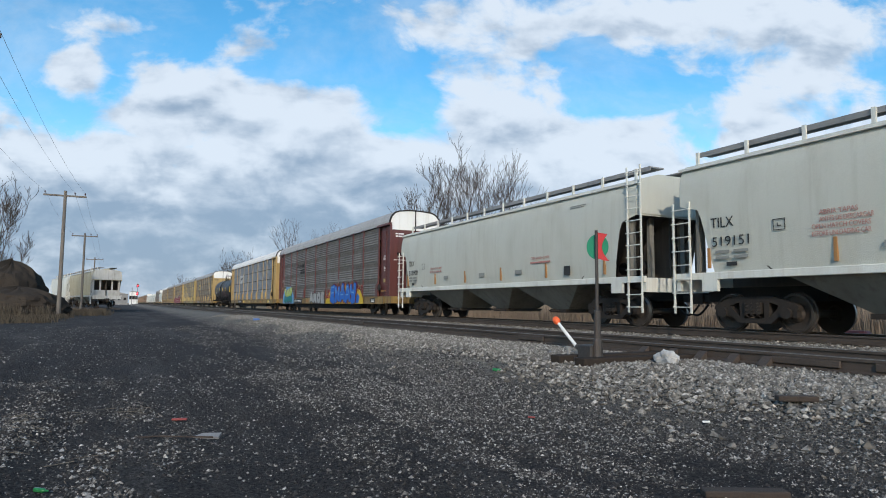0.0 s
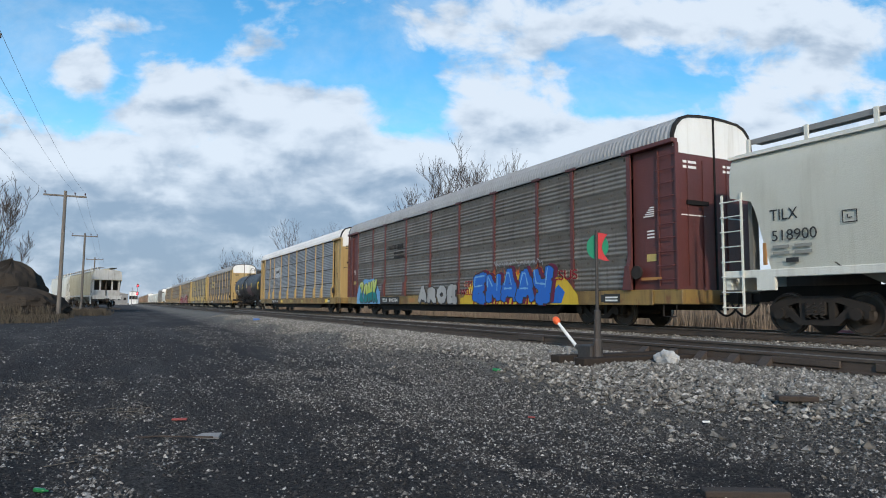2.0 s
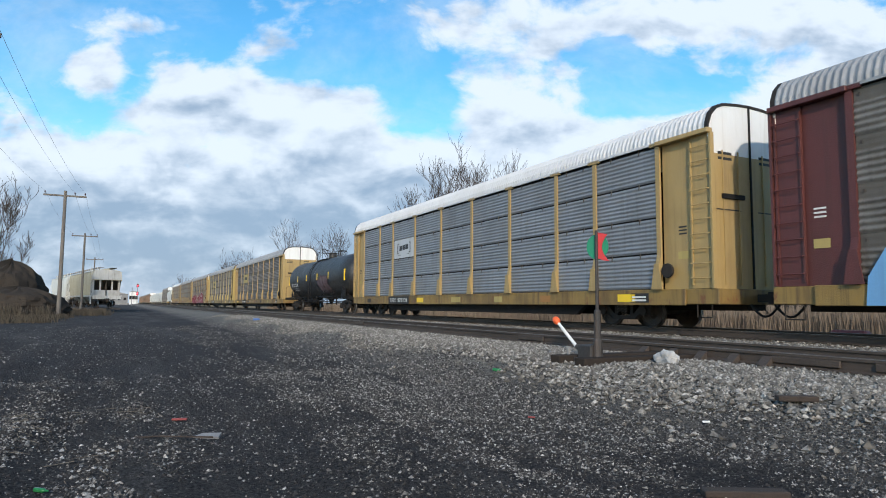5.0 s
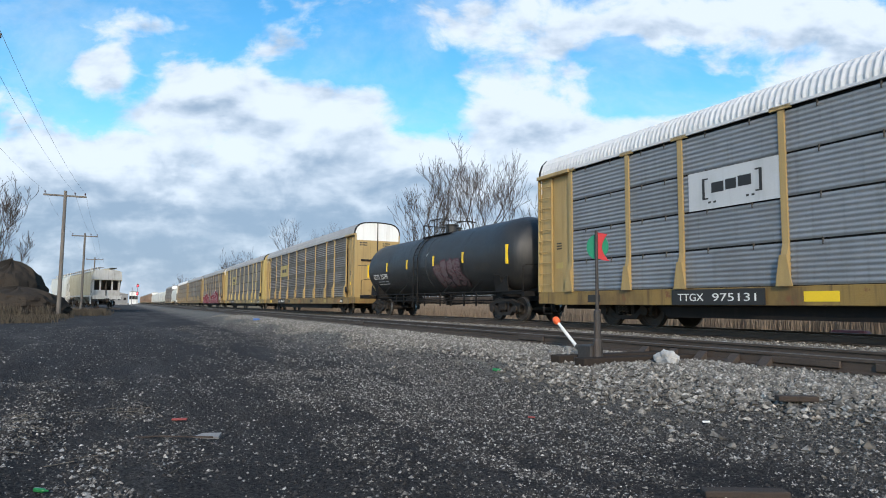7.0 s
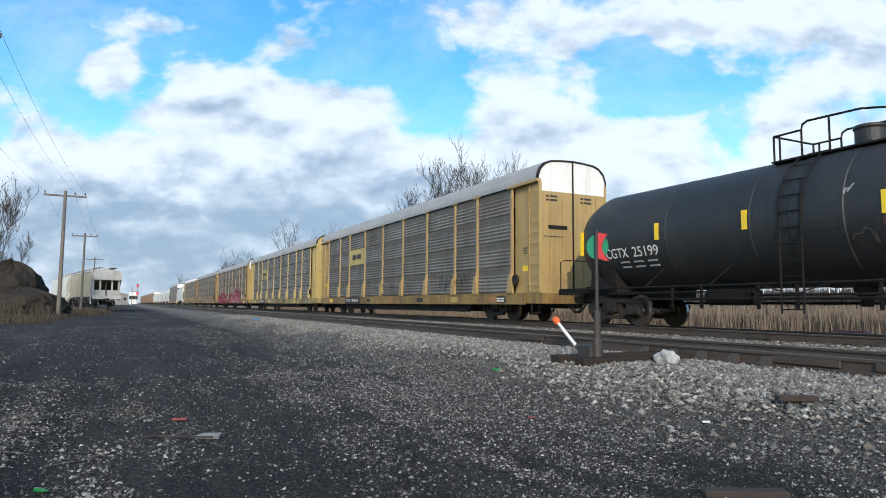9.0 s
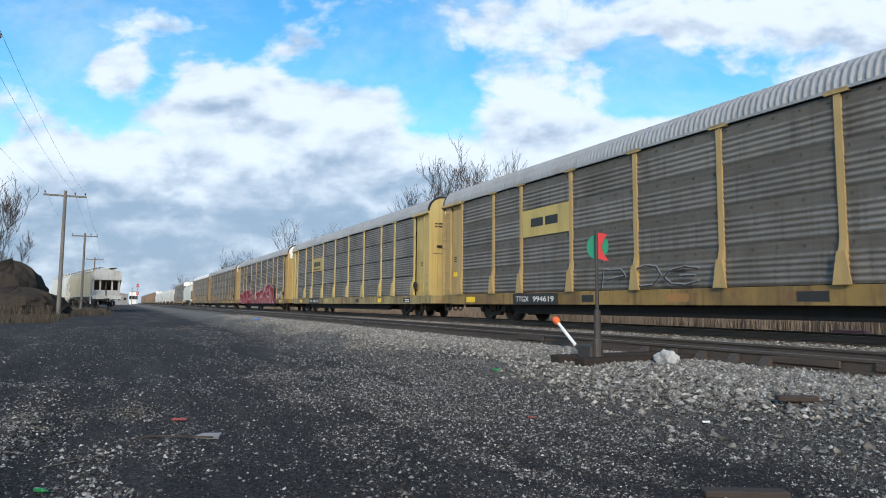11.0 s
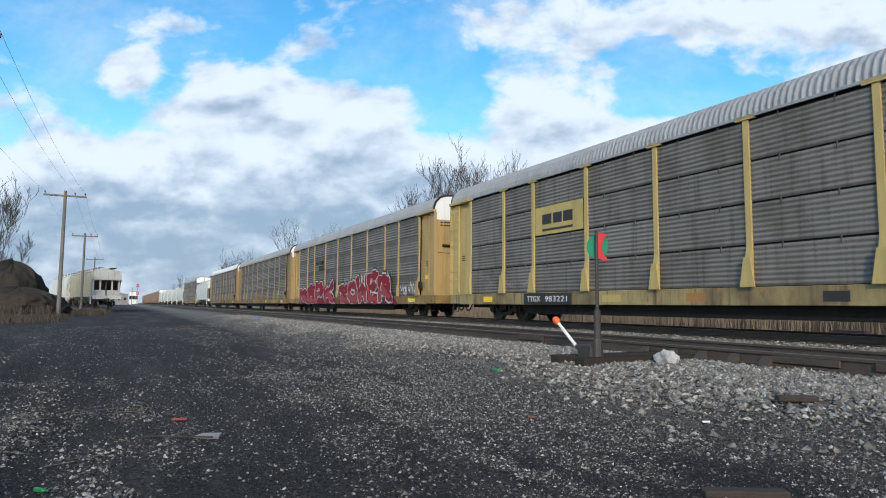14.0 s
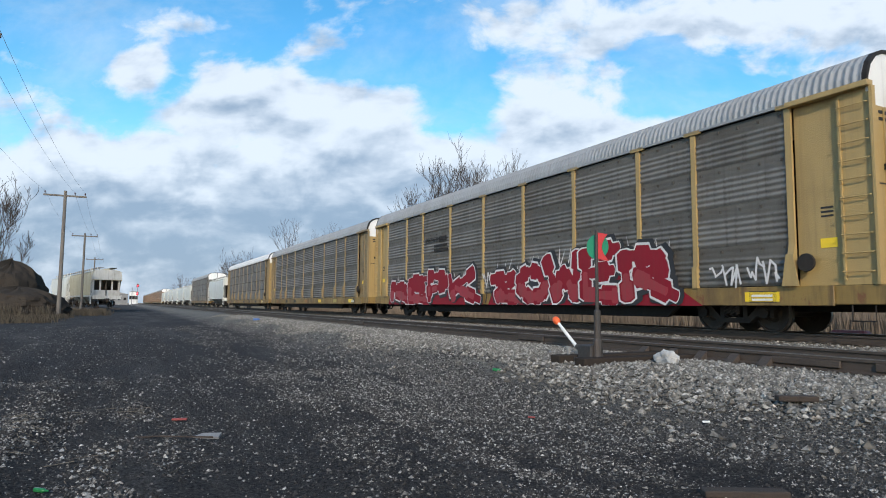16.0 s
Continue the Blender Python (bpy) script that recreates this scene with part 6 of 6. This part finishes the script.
tag(T1, 52, -0.1, 0.85, 2.75, 3.15, spray_silver, curved=True, w=0.03)
tag(T1, 53, 0.7, 1.3, 1.8, 2.2, grimy, curved=True, w=0.03)
tag(T1, 54, 5.3, 6.6, 1.9, 2.3, grimy, curved=True, w=0.035)

# ---- signals and far buildings ----
red_lamp = glowing("red_signal_lamp", (1.0, 0.02, 0.03), 12.0)


def signal(x, y, height, heads, label):
    s = thing("railway_signal", label, "railway signal", pose(x, y, -0.4))
    part("mast", lathe([(0, 0.12), (height, 0.09)], "z", 8), walkway_grey, s)
    for z in heads:
        h = part("signal_head", soft_box((0.05, 0.3, -0.36, 0.36, z - 0.5, z + 0.5), bevel=0.05), black_steel, s)
        lens = bmesh.new()
        bmesh.ops.create_icosphere(lens, subdivisions=2, radius=0.26)
        bmesh.ops.scale(lens, vec=(0.4, 0.85, 0.85), verts=lens.verts)
        part("lamp", lens, red_lamp, h, "lit red lamp", pose(0.35, 0, z))
    return s


signal(-250.0, 4.75, 7.8, (4.2, 7.0), "tall signal mast with two lit red lamps")
signal(-262.0, 3.2, 6.6, (), "slim grey signal mast without light")


def shed(x, y, w, d, h, wall_mat, label):
    b = thing("shed", label, "building", pose(x, y, -0.5))
    part("wall", boxes((-d / 2, d / 2, -w / 2, w / 2, 0, h)), wall_mat, b)
    part("roof", prisms("x", ([(-w / 2 - 0.4, h), (w / 2 + 0.4, h), (0, h + w * 0.12)], -d / 2 - 0.4, d / 2 + 0.4)), roof_sheet, b)
    for k in range(3):
        yy = -w / 2 + w * (k + 0.5) / 3
        win = part("window", boxes((d / 2, d / 2 + 0.06, yy - 0.8, yy + 0.8, h * 0.4, h * 0.7)), walkway_grey, b)
        part("pane", boxes((d / 2 + 0.06, d / 2 + 0.08, yy - 0.7, yy + 0.7, h * 0.43, h * 0.67)), black_steel, win)
    return b


shed(-420.0, -1.5, 9.0, 14.0, 6.0, walkway_grey, "low grey shed far down the yard")
shed(-455.0, 6.5, 5.0, 10.0, 8.0, white_paint, "small white building far down the yard")

# ---- litter ----
plastic_red = material("red_plastic", (0.28, 0.05, 0.045), amount=0.5, streak=False, bump=0)
plastic_blue = material("blue_plastic", (0.06, 0.16, 0.42), amount=0.3, streak=False, bump=0)
plastic_green = material("green_glass", (0.02, 0.16, 0.05), amount=0.2, streak=False, bump=0, rough=0.15)
paper_white = material("white_litter", (0.7, 0.7, 0.7), amount=0.3, streak=False, bump=0)
board_wood = material("splintered_board", (0.045, 0.032, 0.025), (0.022, 0.018, 0.015), 0.6, 0.9, streak=False)


def litter(name, label, bm, mat, x, y, rz, lift=0.02, rx=0, ry=0):
    ob = part(name, bm, mat, None, label, pose(x, y, float(ground_height(np.array(x), np.array(y))) + lift, rx, ry, rz))
    return tagged(ob, category="litter")


litter("plastic_scrap", "faded red plastic scrap lying on the cinders", soft_box((-0.07, 0.07, -0.018, 0.018, -0.008, 0.012), bevel=0.006), plastic_red, -6.64, 0.54, 70)
litter("plastic_scrap", "dull red plastic scrap among pebbles", soft_box((-0.035, 0.035, -0.012, 0.012, -0.006, 0.008), bevel=0.004), plastic_red, -5.27, 3.61, 40)
litter("plastic_scrap", "blue plastic scrap beside the far ballast", soft_box((-0.16, 0.16, -0.1, 0.1, -0.03, 0.08), bevel=0.03), plastic_blue, -31.5, 5.8, 20)
wedge = prisms("z", ([(-0.13, -0.02), (0.12, -0.045), (0.14, 0.03), (-0.05, 0.03)], -0.012, 0.016))
litter("metal_scrap", "pale bent metal scrap on the cinders", wedge, walkway_grey, -5.7, 0.68, 75, 0.02, 25).scale = (0.8, 0.8, 0.8)
litter("wood_stick", "thin weathered stick lying on the cinders", tubes([(-0.35, 0, 0), (-0.1, 0.02, 0.01), (0.12, -0.01, 0.012), (0.34, 0.02, 0.0)], r=0.007), board_wood, -5.6, 0.38, 68)
litter("wood_board", "dark splintered board half sunk in gravel", soft_box((-0.24, 0.24, -0.05, 0.05, -0.02, 0.02), bevel=0.008), board_wood, -2.6, 3.25, 62)
litter("wood_board", "short weathered board on the ballast shoulder", soft_box((-0.17, 0.17, -0.05, 0.05, -0.02, 0.03), bevel=0.008), board_wood, -3.75, 5.4, 58, 0.05)
litter("bottle", "green glass bottle lying on the cinders", lathe([(-0.11, 0.0), (-0.11, 0.032), (0.03, 0.033), (0.06, 0.015), (0.11, 0.013), (0.115, 0.0)], "x", 14), plastic_green, -4.38, -0.36, 50, 0.02).scale = (0.42, 0.42, 0.42)
litter("bottle", "dark green bottle beside the ballast", lathe([(-0.11, 0.0), (-0.11, 0.032), (0.03, 0.033), (0.06, 0.015), (0.11, 0.013), (0.115, 0.0)], "x", 14), plastic_green, -8.0, 4.9, 30, 0.03).scale = (0.7, 0.7, 0.7)
litter("paper_scrap", "crumpled white litter on the gravel", soft_box((-0.035, 0.03, -0.012, 0.01, -0.008, 0.008), bevel=0.005), paper_white, -4.0, 4.55, 60, 0.04)
litter("plastic_scrap", "red and blue junk beyond the far rail", soft_box((-0.5, 0.5, -0.2, 0.2, -0.1, 0.35), bevel=0.08), plastic_red, -11.2, 18.6, 10, 0.1)

# ---- ties, last ----
for k in range(110):
    x = -52 + 0.5 * k + 0.03 * math.sin(k * 1.7)
    if -7.9 < x < -6.7:
        continue
    part("tie", tie_me, tie_wood, siding_track, at=pose(x, 0.02 * math.sin(k * 2.3), 0.0, 0, 0, 0.8 * math.sin(k)))
    part("tie", tie_me, tie_wood, train_track, at=pose(x, 0.02 * math.sin(k * 1.1), 0.0, 0, 0, 0.8 * math.cos(k)))


# ---- what moves ----
def motions():
    rows = [0.5 * k for k in range(33)]
    for car, x0 in CARS:
        walk(car, [(t, pose(x0 + run(t), TRAIN_Y, 0)) for t in rows])
    steps = [k / 15 for k in range(241)]
    keyed = {}
    for w, k in WHEELSETS:
        if k not in keyed:
            walk(w, [(t, Matrix.Translation((k, 0, WHEEL_R)) @ Matrix.Rotation((run(t) - run(0)) / WHEEL_R, 4, "Y")) for t in steps])
            keyed[k] = w
        else:
            # all wheels roll alike: the same keys serve every wheelset at that end of its bogie
            w.rotation_mode = "QUATERNION"
            w.animation_data_create()
            w.animation_data.action = keyed[k].animation_data.action
            w.animation_data.action_slot = keyed[k].animation_data.action_slot
    walk(clouds, [(t, pose(EYE[0] + DRIFT[0] * (t - 8), EYE[1] + DRIFT[1] * (t - 8), 0)) for t in (0.0, 4.0, 8.0, 12.0, 16.0)])


motions()
